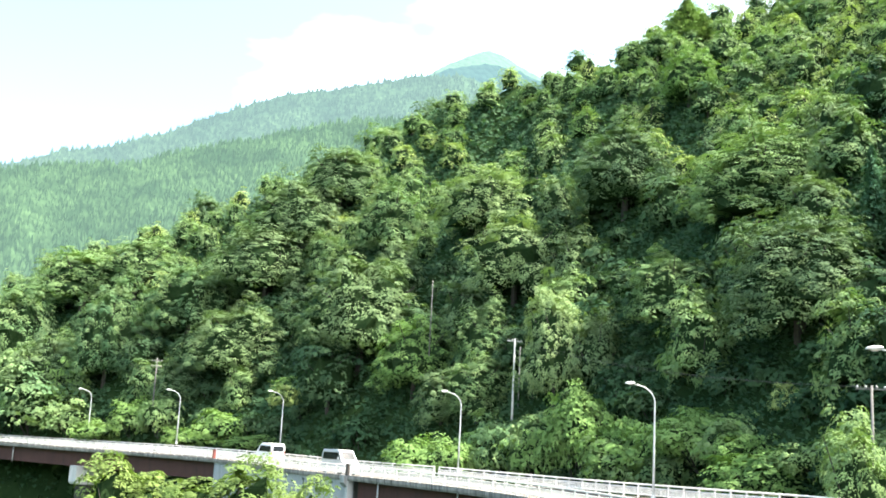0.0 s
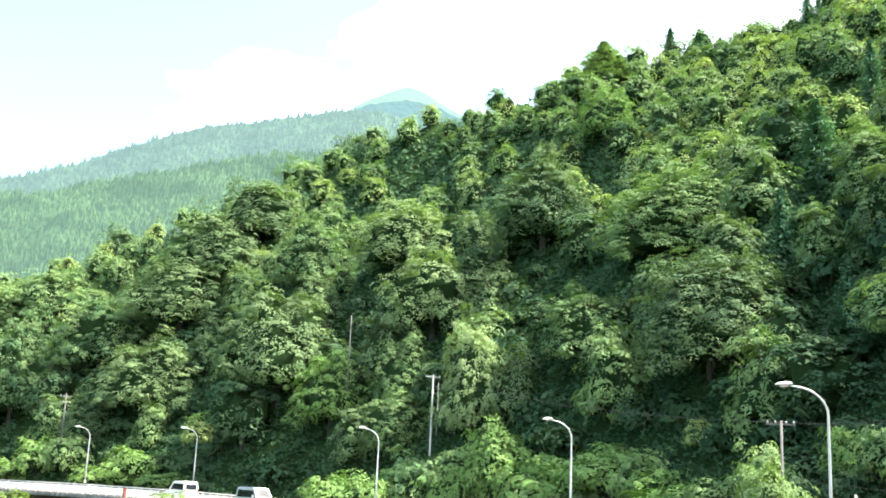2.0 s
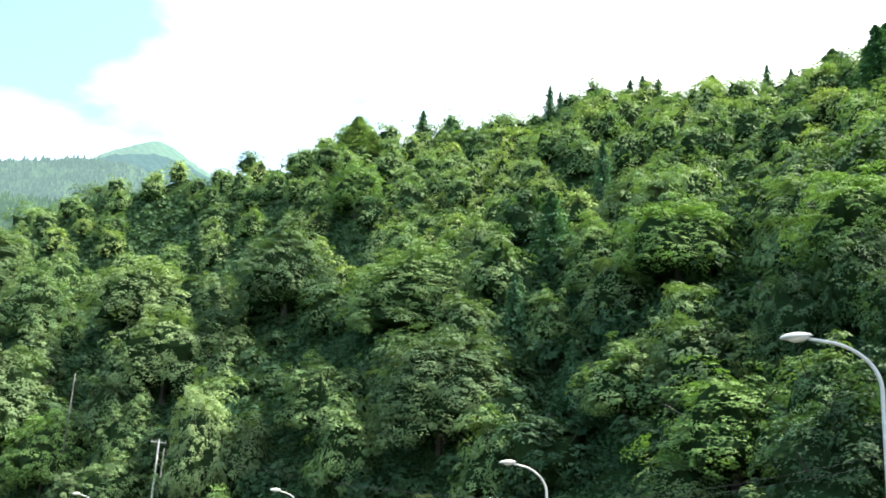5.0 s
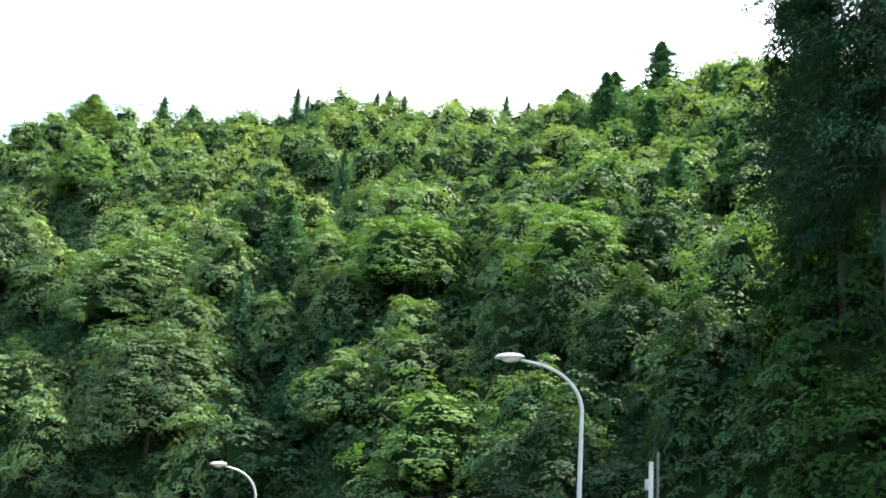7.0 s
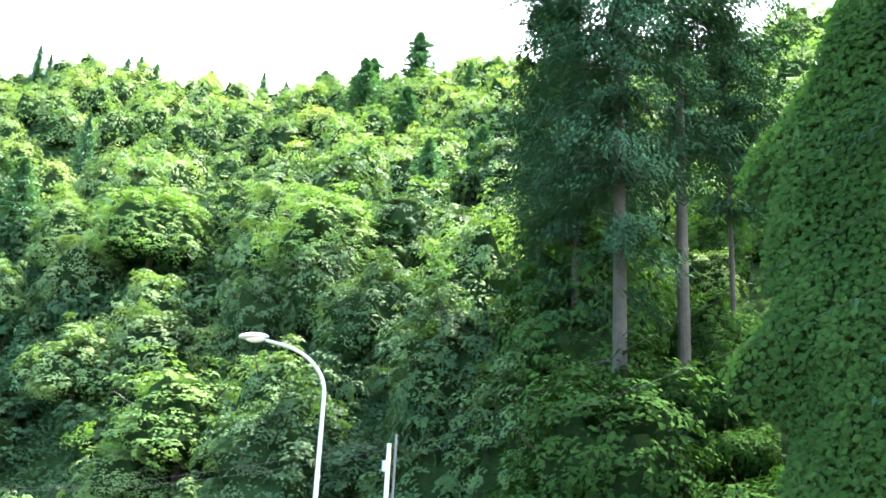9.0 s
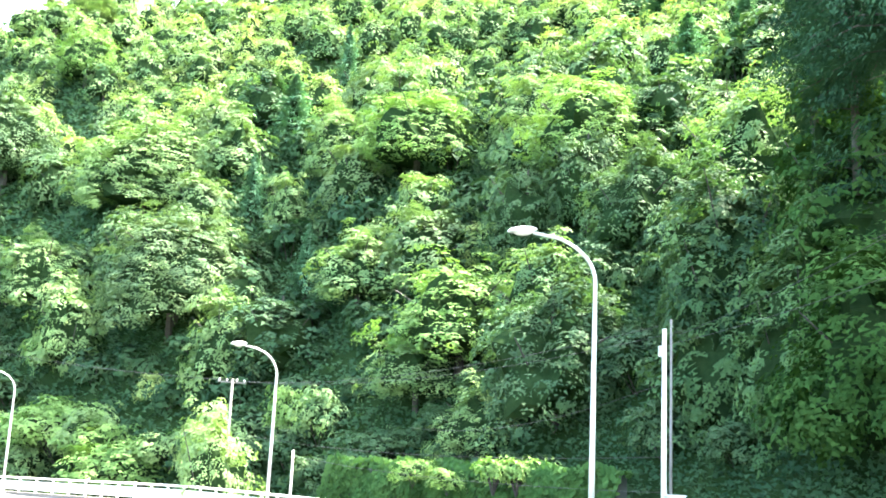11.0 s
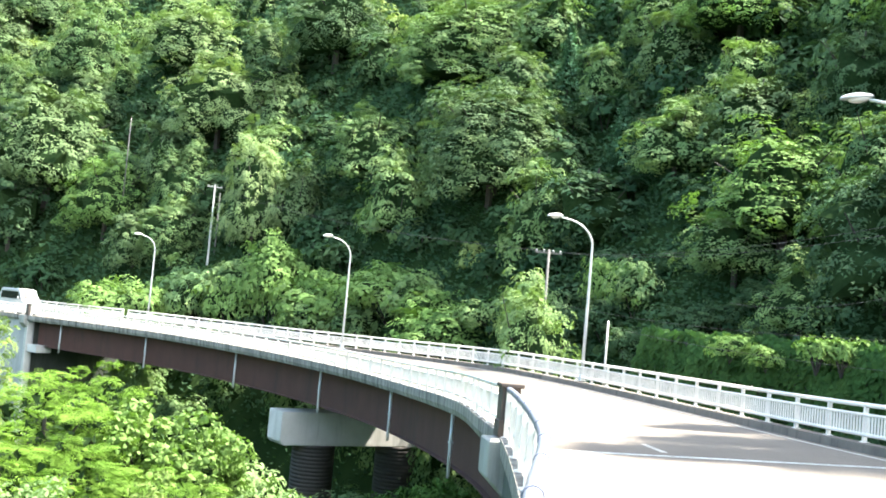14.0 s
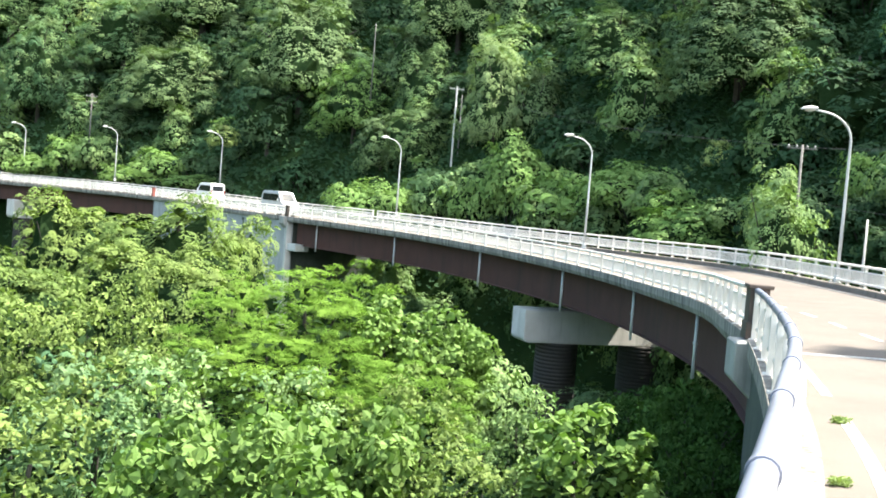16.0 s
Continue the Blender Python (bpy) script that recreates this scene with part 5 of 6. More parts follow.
TANGLE = broadleaf(67, LEAF_KUDZU, 4.5, 2.3, 42, 84, 0.155, 1.0, 0.0, "upright clump of broad-leaved kudzu beside the wall", "vine_clump", group="vine mounds in the gorge", aspect=0.85)
SHRUB = broadleaf(64, LEAF_MID, 6, 5.5, 52, 66, 0.175, 0.6, 0.05, "dense mid-green shrub thicket in the gorge", "gorge_shrub", group="shrubs in the gorge")
FARSHRUB = slope_tree(68, LEAF_MID, 6, 5.5, 22, 210, 26, 0.20, 0.42, 0.0, "mid-green shrub thicket deep in the gorge", "gorge_shrub", "shrubs in the gorge", 2, 0.5, 0.0)
# the bridge's shade is put into the leaf colour of this thicket
GLOOM = broadleaf(69, LEAF_SHADE, 6, 5.5, 52, 56, 0.22, 0.6, 0.05, "dark shrub thicket in the shade of the bridge", "shade_shrub", group="shrubs in the gorge")
PALE = broadleaf(65, LEAF_MAPLE, 6, 5.5, 52, 66, 0.165, 0.6, 0.05, "light green shrub thicket in the gorge", "gorge_shrub", group="shrubs in the gorge")
NATURAL = {GLOOM: (5.5, 6), FARSHRUB: (5.5, 6), TANGLE: (2.3, 4.5), FINE: (7, 9), MAPLE: (6.5, 10), KUDZU: (4.5, 5), SHRUB: (5.5, 6), PALE: (5.5, 6)}
for k, (src, b, e, d, w, h) in enumerate([
        (FINE, -3.6, -3.5, 36, 7.4, 7.5), (FINE, -1.2, -3.0, 38, 4.4, 7.0), (FINE, -7.4, -4.0, 35, 5.0, 7.0), (FINE, 2.8, -8.3, 30, 3.6, 4.0),
        (MAPLE, -16.0, 0.0, 64, 6.4, 11), (MAPLE, -10.5, 0.3, 60, 8.2, 11), (MAPLE, -7.2, -0.8, 74, 6.0, 12), (MAPLE, -13.3, -1.9, 62, 5.5, 10), (MAPLE, -18.0, -3.0, 54, 7.0, 10), (MAPLE, -13.0, -2.4, 56, 6.0, 9), (MAPLE, -8.6, -1.6, 66, 5, 12), (MAPLE, -9.8, -2.4, 52, 5, 9), (GLOOM, 16.5, -8.4, 48, 5.0, 6.0), (GLOOM, 14.6, -8.6, 40, 4.0, 5.0), (GLOOM, 18.2, -9.0, 30, 3.0, 5.0), (FARSHRUB, 2.6, -4.6, 99, 8.0, 7.0), (FARSHRUB, -1.0, -4.2, 108, 8.0, 7.0),
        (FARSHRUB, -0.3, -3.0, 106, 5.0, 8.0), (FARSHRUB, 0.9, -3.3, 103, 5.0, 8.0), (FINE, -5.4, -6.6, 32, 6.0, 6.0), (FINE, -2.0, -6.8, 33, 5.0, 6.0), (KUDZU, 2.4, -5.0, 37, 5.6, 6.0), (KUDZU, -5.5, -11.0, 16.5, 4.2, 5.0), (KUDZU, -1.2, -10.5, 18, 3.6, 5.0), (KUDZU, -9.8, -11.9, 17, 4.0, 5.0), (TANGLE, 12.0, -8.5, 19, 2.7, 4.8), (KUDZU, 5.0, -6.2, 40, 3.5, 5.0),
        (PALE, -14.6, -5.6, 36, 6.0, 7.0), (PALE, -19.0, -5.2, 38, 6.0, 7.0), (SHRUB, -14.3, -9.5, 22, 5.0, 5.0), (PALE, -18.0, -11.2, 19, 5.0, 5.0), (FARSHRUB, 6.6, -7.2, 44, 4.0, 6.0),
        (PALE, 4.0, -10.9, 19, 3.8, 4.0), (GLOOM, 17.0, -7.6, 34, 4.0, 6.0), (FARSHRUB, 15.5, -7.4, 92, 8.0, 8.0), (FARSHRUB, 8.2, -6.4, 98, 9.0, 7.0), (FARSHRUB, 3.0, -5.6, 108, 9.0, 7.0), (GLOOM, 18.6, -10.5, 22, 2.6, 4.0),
        (MAPLE, -23.5, -2.0, 70, 8.0, 12), (PALE, -24.5, -6.5, 36, 8.0, 8.0), (FARSHRUB, 12.6, -8.7, 62, 6.0, 6.0), (SHRUB, -10.5, -9.0, 26, 5.0, 6.0), (PALE, 1.6, -9.2, 28, 4.0, 5.0), (SHRUB, -4.0, -9.7, 27, 4.5, 5.0), (SHRUB, 8.6, -9.6, 32, 4.0, 5.0), (PALE, -12.0, -5.2, 44, 5.0, 7.0)]):
    gorge_plant(src, b, e, d, w, h, *NATURAL[src], (k * 83) % 360)


# thickets hidden behind the deck, added to keep sun from under it
for k, u in enumerate((8.6, 9.1, 9.6, 10.1, 10.6, 11.2, 11.9, 12.6)):
    le, re_, ac, w = deck_frame(u)
    q = re_[0] + ac[0] * 2.6
    gorge_plant(FARSHRUB, math.degrees(math.atan2(q[0], q[1])), math.degrees(math.atan2(-1.6 - EYE, math.hypot(q[0], q[1]))), math.hypot(q[0], q[1]), 6.5, 9.0, *NATURAL[FARSHRUB], k * 77)


def gorge_floor():
    """Low leafy cover over the floor of the gorge."""
    rng = np.random.default_rng(12)
    n = 26000
    a = np.radians(rng.uniform(-32, 26, n))
    d = 8 + 95 * rng.uniform(0, 1, n) ** 1.4
    x, y = d * np.sin(a), d * np.cos(a)
    le = along(LEFT_EDGE, np.linspace(0, 20, 200))
    z = ground_z(x, y)
    keep = (z < -5)
    P = np.stack([x, y, z + 0.2 + rng.uniform(0, 1.6, n)], -1)[keep]
    N = unit(rng.normal(size=P.shape) * 0.5 + [0, 0, 1])
    v, f = leaves(P, N, 0.42, rng, 0.7)
    tagged(new("gorge_undergrowth", from_arrays("gorge_undergrowth", v, f, LEAF_VINE_SHADE)), "low green plants over the floor of the gorge", "undergrowth", kind="stuff")


gorge_floor()


# ---- tall cedars and vine-draped trees beside the road ----
def cedar(seed, x, y, high, foliage_from, wide, radius, dense=1.0, low_boughs=8):
    """A tall cedar with a bare straight trunk, dead snags, and dark hanging boughs above with gaps between them."""
    rng = np.random.default_rng(seed)
    z0 = float(ground_z(x, y))
    t = thing("cedar_tree", "tall dark cedar with a bare straight trunk", "tree", "tall cedars", at=(x, y, z0))
    n = int((high - foliage_from) * 6.6 * dense)
    f = np.sort(rng.uniform(0, 1, n))
    zz = foliage_from + (high - foliage_from) * f
    ang = rng.uniform(0, 2 * np.pi, n)
    reach = wide / 2 * (1 - f ** 2.6) ** 0.7 * rng.uniform(0.45, 1.15, n) * (1 + 0.25 * np.sin(zz * 1.3 + seed) + 0.2 * np.sin(ang * 2 + zz)) + 0.25
    # a few low boughs below the crown
    zz = np.concatenate([zz, foliage_from * rng.uniform(0.62, 1.0, low_boughs)])
    ang, reach = np.concatenate([ang, rng.uniform(0, 2 * np.pi, low_boughs)]), np.concatenate([reach, wide * rng.uniform(0.2, 0.42, low_boughs)])
    out = np.stack([np.cos(ang), np.sin(ang), np.zeros(len(ang))], -1)
    base = np.stack([np.zeros(len(ang)), np.zeros(len(ang)), zz], -1)

    def on_bough(q):
        return base + out * (reach * q)[:, None] + np.array([0, 0, 1]) * (reach * (0.22 * q - 0.5 * q * q))[:, None]

    limbs = [([base[k], on_bough(0.5)[k], on_bough(1.0)[k]], [0.05, 0.03, 0.01]) for k in range(0, len(ang), 2)]
    for k in range(8):
        zb, a = foliage_from * (0.4 + 0.075 * k), k * 2.1
        limbs.append(([(0, 0, zb), (math.cos(a) * 0.6, math.sin(a) * 0.6, zb + 0.12), (math.cos(a) * 1.2, math.sin(a) * 1.2, zb - 0.05)], [0.03, 0.02, 0.008]))
    trunk = ([(0, 0, -1.5), (0, 0, 1.0), (0, 0, high * 0.5), (0, 0, high)], [radius * 1.3, radius * 1.05, radius * 0.72, 0.04])
    part("trunk", limb_tubes("trunk", trunk, limbs, CEDAR_BARK, 12), None, t)
    at = np.concatenate([on_bough(q) for q in (0.14, 0.42, 0.70, 0.96)])
    v, q = hanging_sprays(at, np.tile(out, (4, 1)), 74, 0.24, np.tile(0.44 + reach * 0.11, 4), rng, 0.8, 0.17)
    part("crown", from_arrays("crown", v, q, LEAF_CEDAR), None, t)
    return t


def at_bearing(b, d):
    return d * math.sin(math.radians(b)), d * math.cos(math.radians(b))


cedar(71, *at_bearing(56.3, 38), 31, 12.5, 6.6, 0.28, 1.2)
cedar(72, *at_bearing(59.7, 42), 34, 16.0, 6.8, 0.25, 1.35, 18)
cedar(74, *at_bearing(62.3, 45), 33, 9.0, 5.4, 0.11, 1.2)
# out of view; added to throw shade on the road and the vines
cedar(76, *at_bearing(77.5, 26), 32, 8.0, 6.8, 0.3)
cedar(73, *at_bearing(53.9, 42), 27, 10.5, 5.2, 0.18, 1.1)
cedar(75, *at_bearing(51.9, 47), 25, 9.0, 4.2, 0.20)


def vine_drape(name, label, bearing, d, wide, high, z0, seed, size=0.30, n=9000, deep=4.0):
    """A steep mass hung all over with broad vine leaves, shingled one over the other."""
    rng = np.random.default_rng(seed)
    x0, y0 = at_bearing(bearing, d)
    t = thing(name, label, "vines", "vine-draped masses", at=(x0, y0, z0), turn=-bearing)
    u, w = np.meshgrid(np.linspace(-1, 1, 25), np.linspace(0, 1, 21))

    def surf(u, w):
        lump = 0.35 * np.sin(u * 7 + seed) * np.sin(w * 9 + seed * 2) + 0.2 * np.sin(u * 15 + w * 11)
        prof = np.sqrt(np.clip(1 - u ** 2 * 0.9, 0, 1))
        top = high * w * (0.72 + 0.28 * prof)
        back = deep * (1 - prof) + deep * 0.55 * w ** 3
        edge = 1 + 0.10 * np.sin(w * 17 + seed) * u ** 4 + 0.07 * np.sin(w * 31 + u) * u ** 4
        return np.stack([u * wide / 2 * (0.86 + 0.22 * w - 0.24 * w ** 4) * edge, back - lump * 1.3, top + lump * 0.5], -1)

    g = surf(u, w)
    r, c = u.shape
    i, j = np.meshgrid(np.arange(r - 1), np.arange(c - 1), indexing="ij")
    a = i * c + j
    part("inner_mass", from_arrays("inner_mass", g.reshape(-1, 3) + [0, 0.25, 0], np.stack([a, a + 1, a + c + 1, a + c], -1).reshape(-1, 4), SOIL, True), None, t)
    uu, ww = rng.uniform(-1, 1, n), rng.uniform(0, 1.0, n)
    P = surf(uu, ww) + rng.normal(size=(n, 3)) * 0.10
    N = unit(np.stack([uu * 0.4, np.full(n, -1.0), np.full(n, 0.22)], -1) + rng.normal(size=(n, 3)) * 0.28)
    v, f = leaves(P, N, size, rng, 0.85, size > 0.25)
    # the shaded face is put into the dark colour of these leaves
    part("leaf_cover", from_arrays("leaf_cover", v, f, LEAF_SHADE), None, t)
    return t


vine_drape("vine_draped_tree", "tree wholly draped in dark broad-leaved vine", 75.6, 26, 13.0, 19.0, 0.5, 81, 0.20, 36000)

def ivy_wall(p, q, top, foot, seed):
    """A roadside retaining wall hidden under shingled ivy: the concrete behind, leaves over its face, top and ends."""
    rng = np.random.default_rng(seed)
    p, q = np.array([*p, 0.0]), np.array([*q, 0.0])
    ahead = unit((q - p)[None])[0]
    back = np.array([-ahead[1], ahead[0], 0.0])
    back = back if back @ p > 0 else -back
    t = thing("ivy_wall", "roadside retaining wall overgrown with shingled dark ivy", "wall", at=(0, 0, 0))
    secs = [[e + back * i + [0, 0, z] for i, z in ((0.25, foot), (0.25, top - 0.15), (0.85, top - 0.15), (0.85, foot))] for e in (p, q)]
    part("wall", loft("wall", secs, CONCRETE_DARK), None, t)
    n = 15000
    f, h = rng.uniform(-0.01, 1.01, n), rng.uniform(0, 1, n)
    along_m = f * np.linalg.norm(q - p)
    swell = 0.16 * np.sin(along_m * 1.1 + 2 * np.sin(h * 4)) + 0.10 * np.sin(along_m * 2.7 + h * 7) + 0.25 * np.sin(h * np.pi)
    over = np.clip((h - 0.92) / 0.08, 0, 1)
    P = p + (q - p) * f[:, None] + back * (0.15 - swell + over * 0.8 + rng.normal(size=n) * 0.05)[:, None]
    P[:, 2] = foot + (top - foot) * np.clip(h / 0.92, 0, 1) + 0.12 * np.sin(along_m * 1.9) * h + rng.normal(size=n) * 0.05
    N = unit(-back * (1 - over)[:, None] + np.array([0, 0, 1]) * (0.35 + over)[:, None] + rng.normal(size=(n, 3)) * 0.28)
    v, fc = leaves(P, N, 0.30, rng, 0.85, True)
    part("leaf_cover", from_arrays("leaf_cover", v, fc, LEAF_CREEPER), None, t)
    return t


ivy_wall(at_bearing(26.6, 60), at_bearing(41.5, 42.5), 2.2, -2.6, 83)


# ---- street lamps ----
def street_lamp(x, y, base, high, bearing_of_arm, group="street lamps"):
    """A tapered pale steel lamp post whose top bends over the road to a long head."""
    t = thing("street_lamp", "tall pale steel street lamp with a curved arm", "street lamp", group, at=(x, y, base), turn=bearing_of_arm)
    straight = high - 1.45
    pts, rad = [(0, 0, 0), (0, 0, straight * 0.5), (0, 0, straight)], [0.088, 0.072, 0.056]
    for k in range(1, 11):
        a = k / 10 * math.pi / 2 * 0.93
        pts.append((1.55 * (1 - math.cos(a)), 0, straight + 1.25 * math.sin(a)))
        rad.append(0.056 - 0.0012 * k)
    ex, ez = pts[-1][0], pts[-1][2]
    pts.append((ex + 0.35, 0, ez + 0.06))
    rad.append(0.04)
    part("post", tube("post", pts, rad, LAMP_PAINT, 14), None, t)
    part("base_plate", box(box_bm((-0.2, -0.2, 0), (0.2, 0.2, 0.03), 0.005), (-0.13, -0.13, 0.03), (0.13, 0.13, 0.34), 0.03), LAMP_PAINT, t)
    bm = bmesh.new()
    bmesh.ops.create_uvsphere(bm, u_segments=18, v_segments=10, radius=1.0)
    for v in bm.verts:
        z = v.co.z
        v.co = Vector((v.co.x * 0.42 + 0.02 * v.co.x * v.co.x, v.co.y * (0.17 - 0.04 * v.co.x), (z * 0.12 if z > 0 else z * 0.05)))
    head = part("head", bm, LAMP_PAINT, t)
    head.matrix_basis = pose(ex + 0.68, 0, ez + 0.10, 0, -7, 180)
    bm = bmesh.new()
    bmesh.ops.create_uvsphere(bm, u_segments=16, v_segments=8, radius=1.0)
    for v in bm.verts:
        v.co = Vector((v.co.x * 0.28, v.co.y * 0.13, min(v.co.z, 0.1) * 0.12))
    lens = part("lens", bm, LENS, head, "milky lamp glass")
    lens.matrix_basis = pose(0.06, 0, -0.03)
    part("hatch", box_bm((-0.03, -0.112, 0.75), (0.03, -0.085, 1.1), 0.01), LAMP_PAINT, t)
    return t


for b, d, base_rel, high, arm in ((40.5, 29.0, -1.40, 7.95, 151), (23.75, 52.9, -2.52, 8.0, 178), (10.95, 81, -3.05, 8.4, 198), (0.85, 109, -2.5, 8.0, 212), (-8.5, 149, -1.8, 8.0, 215), (-13.75, 166, -1.75, 7.95, 222), (-18.1, 188, -1.45, 7.7, 224)):
    x, y = at_bearing(b, d)
    street_lamp(x, y, EYE + base_rel, high, arm)


# ---- utility poles and lines ----
def utility_pole(x, y, top, high, arms=(0.35,), turn=0.0, mat=None, radius=0.15, box_at=None):
    mat = mat or POLE_CONCRETE
    shade = "dark weathered" if mat is POLE_DARK else "pale concrete"
    t = thing("utility_pole", f"slim {shade} utility pole with a crossarm" if arms else f"plain slim {shade} utility pole", "utility pole", "utility poles", at=(x, y, top - high), turn=turn)
    part("pole", tube("pole", [(0, 0, -1.0), (0, 0, high)], [radius * 1.25, radius * 0.8], mat, 12), None, t)
    for drop in arms:
        arm = part("crossarm", box_bm((-0.85, 0.10, high - drop - 0.05), (0.85, 0.19, high - drop + 0.04), 0.01), mat, t)
        for sx in (-0.75, -0.3, 0.3, 0.75):
            part("insulator", tube("insulator", [(sx, 0.145, high - drop + 0.04), (sx, 0.145, high - drop + 0.12), (sx, 0.145, high - drop + 0.2)], [0.05, 0.07, 0.03], INSULATOR, 8), None, arm)
    if box_at:
        part("switch_box", box_bm((-0.36 - radius, -0.12, high - box_at - 0.36), (-0.14 - radius, 0.12, high - box_at), 0.03), LAMP_PAINT, t)
    return t


POLES = {}
for key, b, d, rise, high, arms, rad, bx in (("p", 3.55, 123, 5.83, 14.0, (0.3,), 0.115, None), ("p2", 3.85, 127, 5.4, 13.5, (), 0.09, None), ("q", 44.15, 34, 7.65, 8.3, (), 0.088, None), ("q2", 44.5, 36, 8.15, 9.2, (), 0.05, 0.9),
                                             ("r", 21.5, 66, 4.05, 8.0, (0.2,), 0.09, None), ("s", 24.9, 56, 0.55, 3.6, (), 0.062, None), ("f", -15.1, 180, 3.7, 9.0, (0.5, 1.4), 0.10, None), ("w", -1.0, 140, 8.7, 9.0, (), 0.07, None)):
    x, y = at_bearing(b, d)
    z = EYE + d * math.tan(math.radians(rise))
    pole = utility_pole(x, y, z, high, arms, turn=-b + 12, radius=rad, box_at=bx, mat=POLE_DARK if key in ("q2", "r", "f", "p2", "w") else POLE_CONCRETE)
    POLES[key] = (x, y, z)
    if key == "q":
        part("meter_box", box(box_bm((0.06, -0.30, 2.5), (0.60, 0.02, 3.22), 0.03), (0.03, -0.33, 3.216), (0.63, 0.05, 3.25), 0.01), LAMP_PAINT, pole, "pale grey steel meter box")


def wire(a, b, sag, radius=0.0075):
    a, b = np.asarray(a, float), np.asarray(b, float)
    f = np.linspace(0, 1, 17)[:, None]
    pts = a + (b - a) * f - np.array([0, 0, 1.0]) * sag * 4 * f * (1 - f)
    ob = new("overhead_wire", tube("overhead_wire", pts, radius, CABLE, 5))
    return tagged(ob, "thin dark overhead cable sagging between poles", "cable", "overhead wires")


def offset(p, dx, dz):
    return (p[0] + dx, p[1], p[2] + dz)


for dx in (-0.6, 0.6):
    wire(offset(POLES["p"], dx, -0.15), offset(POLES["r"], dx, -0.1), 1.0)
    wire(offset(POLES["r"], dx, -0.1), offset(POLES["q2"], dx, -0.3), 0.8)
wire(offset(POLES["q2"], 0.3, -0.5), (*at_bearing(70, 24), EYE + 24 * math.tan(math.radians(20))), 0.4)
wire(offset(POLES["q2"], -0.3, -0.9), (*at_bearing(70, 24), EYE + 24 * math.tan(math.radians(16))), 0.4)
wire(offset(POLES["q2"], -0.4, -4.5), offset(POLES["r"], 0.5, -3.2), 0.5)
wire(offset(POLES["q2"], 0.0, -2.0), (*at_bearing(31, 54), EYE + 54 * math.tan(math.radians(2.0))), 0.7)
wire(offset(POLES["s"], 0.0, -0.3), offset(POLES["q"], 0.0, -5.0), 0.3)


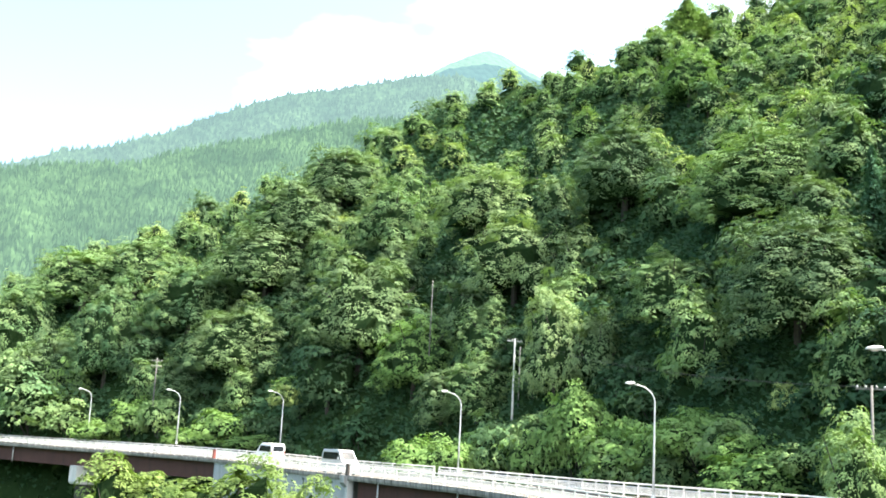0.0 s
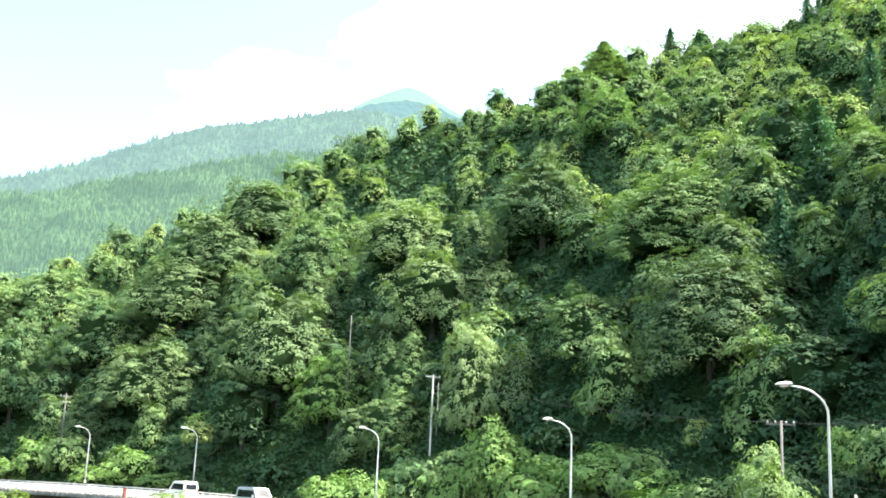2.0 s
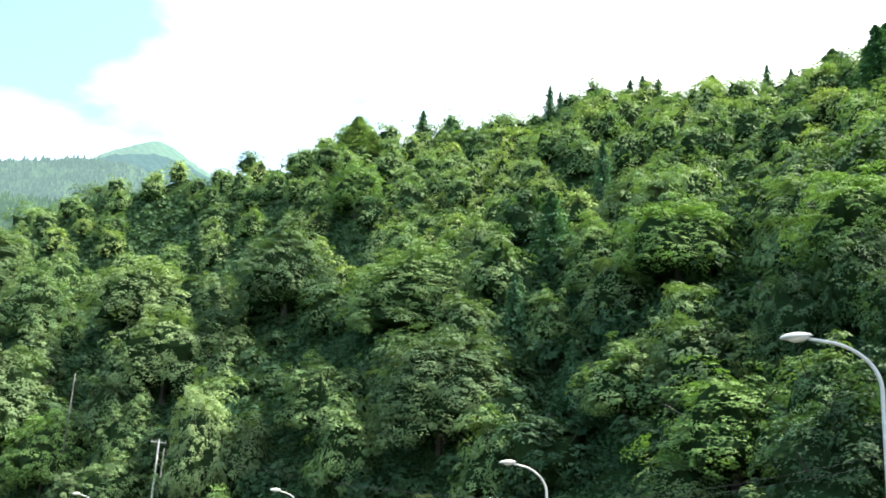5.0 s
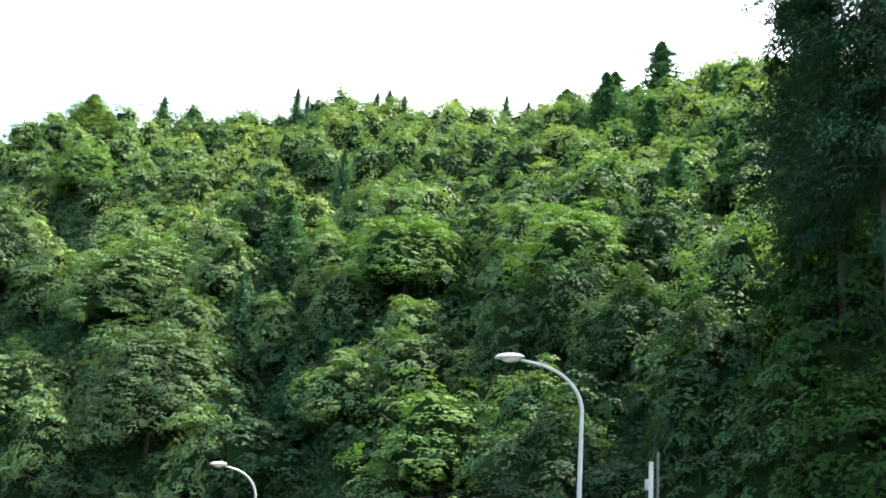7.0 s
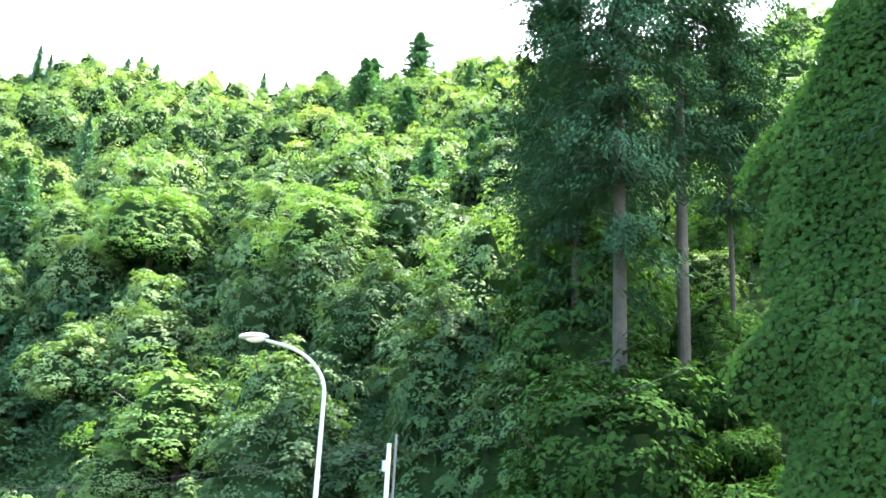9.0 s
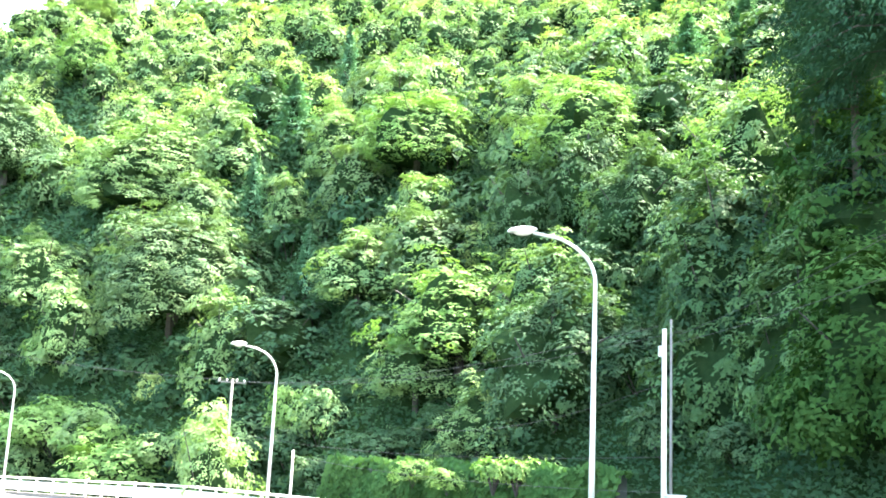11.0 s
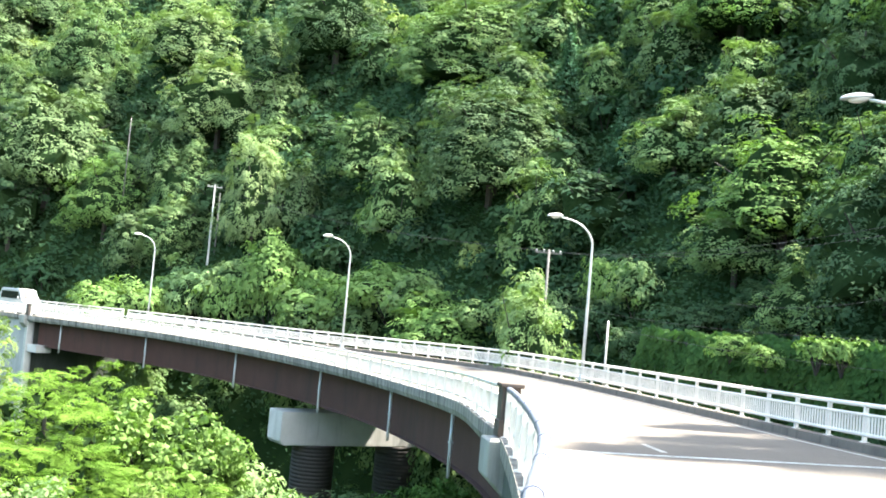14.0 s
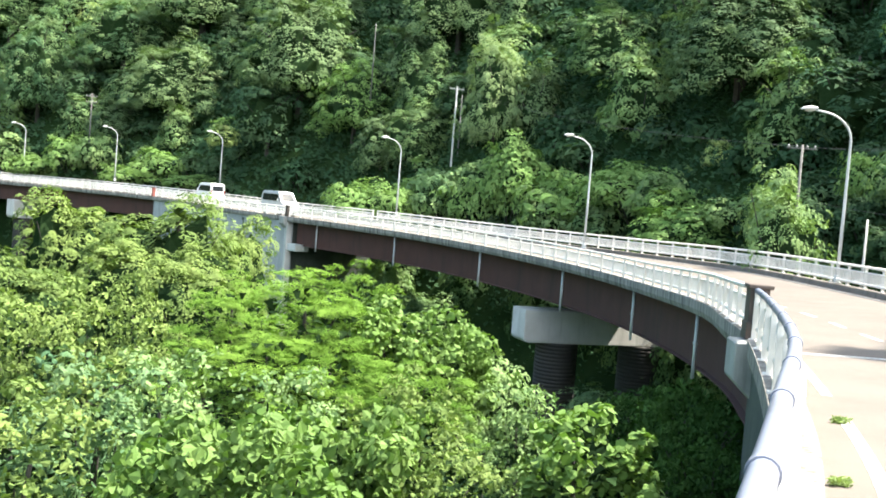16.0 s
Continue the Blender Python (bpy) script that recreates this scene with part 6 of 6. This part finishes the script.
# ---- a van on the road ----
def van(u, off, heading_back, paint, label):
    """A boxy van: lofted body, glass, wheels, lamps and bumpers."""
    l, r, ac, w = deck_frame(u)
    q = l[0] + ac[0] * w[0] * off - np.array([0, 0, ROAD_DROP - 0.01])
    ahead = along(LEFT_EDGE, u + 0.05)[0] - l[0]
    turn = math.degrees(math.atan2(ahead[1], ahead[0])) + (180 if heading_back else 0)
    t = thing("van", label, "van", at=tuple(q), turn=turn)
    prof = [(-2.2, 0.35), (-2.22, 0.9), (-2.15, 1.75), (-1.95, 1.93), (0.6, 1.95), (1.1, 1.85), (1.75, 1.12), (2.2, 0.95), (2.25, 0.4)]
    bm = bmesh.new()
    rings = []
    for y, f in ((-0.84, 0.97), (-0.80, 1.0), (0.80, 1.0), (0.84, 0.97)):
        rings.append([bm.verts.new((x, y * (1 - 0.10 * max(0, z - 1.0)), 0.35 + (z - 0.35) * f)) for x, z in prof])
    bm.faces.new(rings[0])
    bm.faces.new(list(reversed(rings[-1])))
    for a, b in zip(rings, rings[1:]):
        for i in range(len(prof)):
            j = (i + 1) % len(prof)
            bm.faces.new((a[j], a[i], b[i], b[j]))
    bmesh.ops.recalc_face_normals(bm, faces=bm.faces)
    bmesh.ops.bevel(bm, geom=list(bm.edges), offset=0.04, segments=2, affect='EDGES')
    part("body", bm, paint, t)
    for s in (-1, 1):
        bm = bmesh.new()
        vs = [bm.verts.new((x, s * (0.845 * (1 - 0.10 * max(0, z - 1.0)) - 0.002), z)) for x, z in ((-1.95, 1.15), (1.35, 1.15), (0.95, 1.7), (-1.9, 1.7))]
        bm.faces.new(vs)
        bmesh.ops.solidify(bm, geom=list(bm.faces), thickness=0.012)
        part("side_window", bm, CAR_GLASS, t)
        for x in (-1.35, 1.4):
            wheel = part("wheel", tube("wheel", [(0, -0.1, 0), (0, 0.1, 0)], 0.31, RUBBER, 20), None, t)
            wheel.matrix_basis = pose(x, s * 0.74, 0.31)
            part("rim", tube("rim", [(0, -0.108, 0), (0, 0.108, 0)], 0.18, LAMP_PAINT, 14), None, wheel)
        part("headlight", box_bm((2.14, s * 0.62 - 0.14, 0.72), (2.27, s * 0.62 + 0.14, 0.9), 0.03), LENS, t)
        part("tail_light", box_bm((-2.26, s * 0.74 - 0.06, 0.9), (-2.14, s * 0.74 + 0.06, 1.3), 0.02), RED_STEEL, t)
        part("mirror", box_bm((1.2, s * 0.95 - 0.08, 1.15), (1.3, s * 0.95 + 0.08, 1.35), 0.03), paint, t)
    bm = bmesh.new()
    bm.faces.new([bm.verts.new(p) for p in ((1.74, -0.7, 1.17), (1.74, 0.7, 1.17), (1.17, 0.62, 1.80), (1.17, -0.62, 1.80))])
    bmesh.ops.solidify(bm, geom=list(bm.faces), thickness=-0.02)
    part("windscreen", bm, CAR_GLASS, t)
    t.scale = (1.1, 1.1, 1.28)
    part("rear_window", box_bm((-2.215, -0.62, 1.2), (-2.16, 0.62, 1.68), 0.01), CAR_GLASS, t)
    part("bumper", box_bm((2.15, -0.8, 0.33), (2.32, 0.8, 0.6), 0.05), paint, t)
    part("bumper", box_bm((-2.32, -0.8, 0.33), (-2.15, 0.8, 0.6), 0.05), paint, t)
    return t


van(13.5, 0.3, True, CAR_SILVER, "silver-grey van driving along the bridge road")
van(14.75, 0.55, False, CAR_WHITE, "white van driving along the bridge road")

# ---- small things on the road and wall ----
def weed_tuft(x, y, z, seed, wide=0.5):
    rng = np.random.default_rng(seed)
    n = 160
    a = rng.uniform(0, 6.283, n)
    q = rng.uniform(0, wide / 2, n)
    P = np.stack([np.cos(a) * q * 1.6, np.sin(a) * q, rng.uniform(0.01, 0.07, n)], -1)
    v, f = leaves(P, unit(rng.normal(size=(n, 3)) + [0, 0, 0.3]), 0.065, rng, 0.3)
    t = thing("weed_tuft", "small bright green weed growing from a crack in the road", "weed", "weeds on the road", at=(x, y, z))
    part("foliage", from_arrays("foliage", v, f, LEAF_LIGHT), None, t)
    return t


def on_road(u, off):
    l, r, ac, w = deck_frame(u)
    return l[0] + ac[0] * w[0] * off - np.array([0, 0, ROAD_DROP])


weed_tuft(*on_road(4.16, 0.068), 101, 0.16)
weed_tuft(*on_road(3.68, 0.042), 102, 0.14)
weed_tuft(*on_road(2.7, 0.042), 103, 0.14)


def weep_mark(u, drop, high):
    l, r, ac, w = deck_frame(u)
    q = l[0] + ac[0] * 0.1
    ob = new("weep_mark", shared("weep_mark", box(box_bm((-0.004, -0.35, -0.12), (0.05, 0.35, 0.12)), (-0.003, -0.12, -high), (0.05, 0.12, -0.1)), CONCRETE_DARK))
    ob.matrix_world = pose(q[0], q[1], q[2] - RAIL_H - 0.5 - drop, 0, 0, math.degrees(math.atan2(ac[0][1], ac[0][0])))
    return tagged(ob, "dark damp streak below a weep hole in the wall", "stain", "weep marks", kind="structure")


for k, u in enumerate((13.25, 13.45, 13.65, 13.9, 14.15, 14.4)):
    weep_mark(u, 0.35 + 0.1 * (k % 2), 0.5 + 0.3 * (k % 3))

# plants that were prepared but not set out
for srcs in TREES.values():
    for src in srcs:
        if src.name not in used:
            for o in (*src.children_recursive, src):
                bpy.data.objects.remove(o)
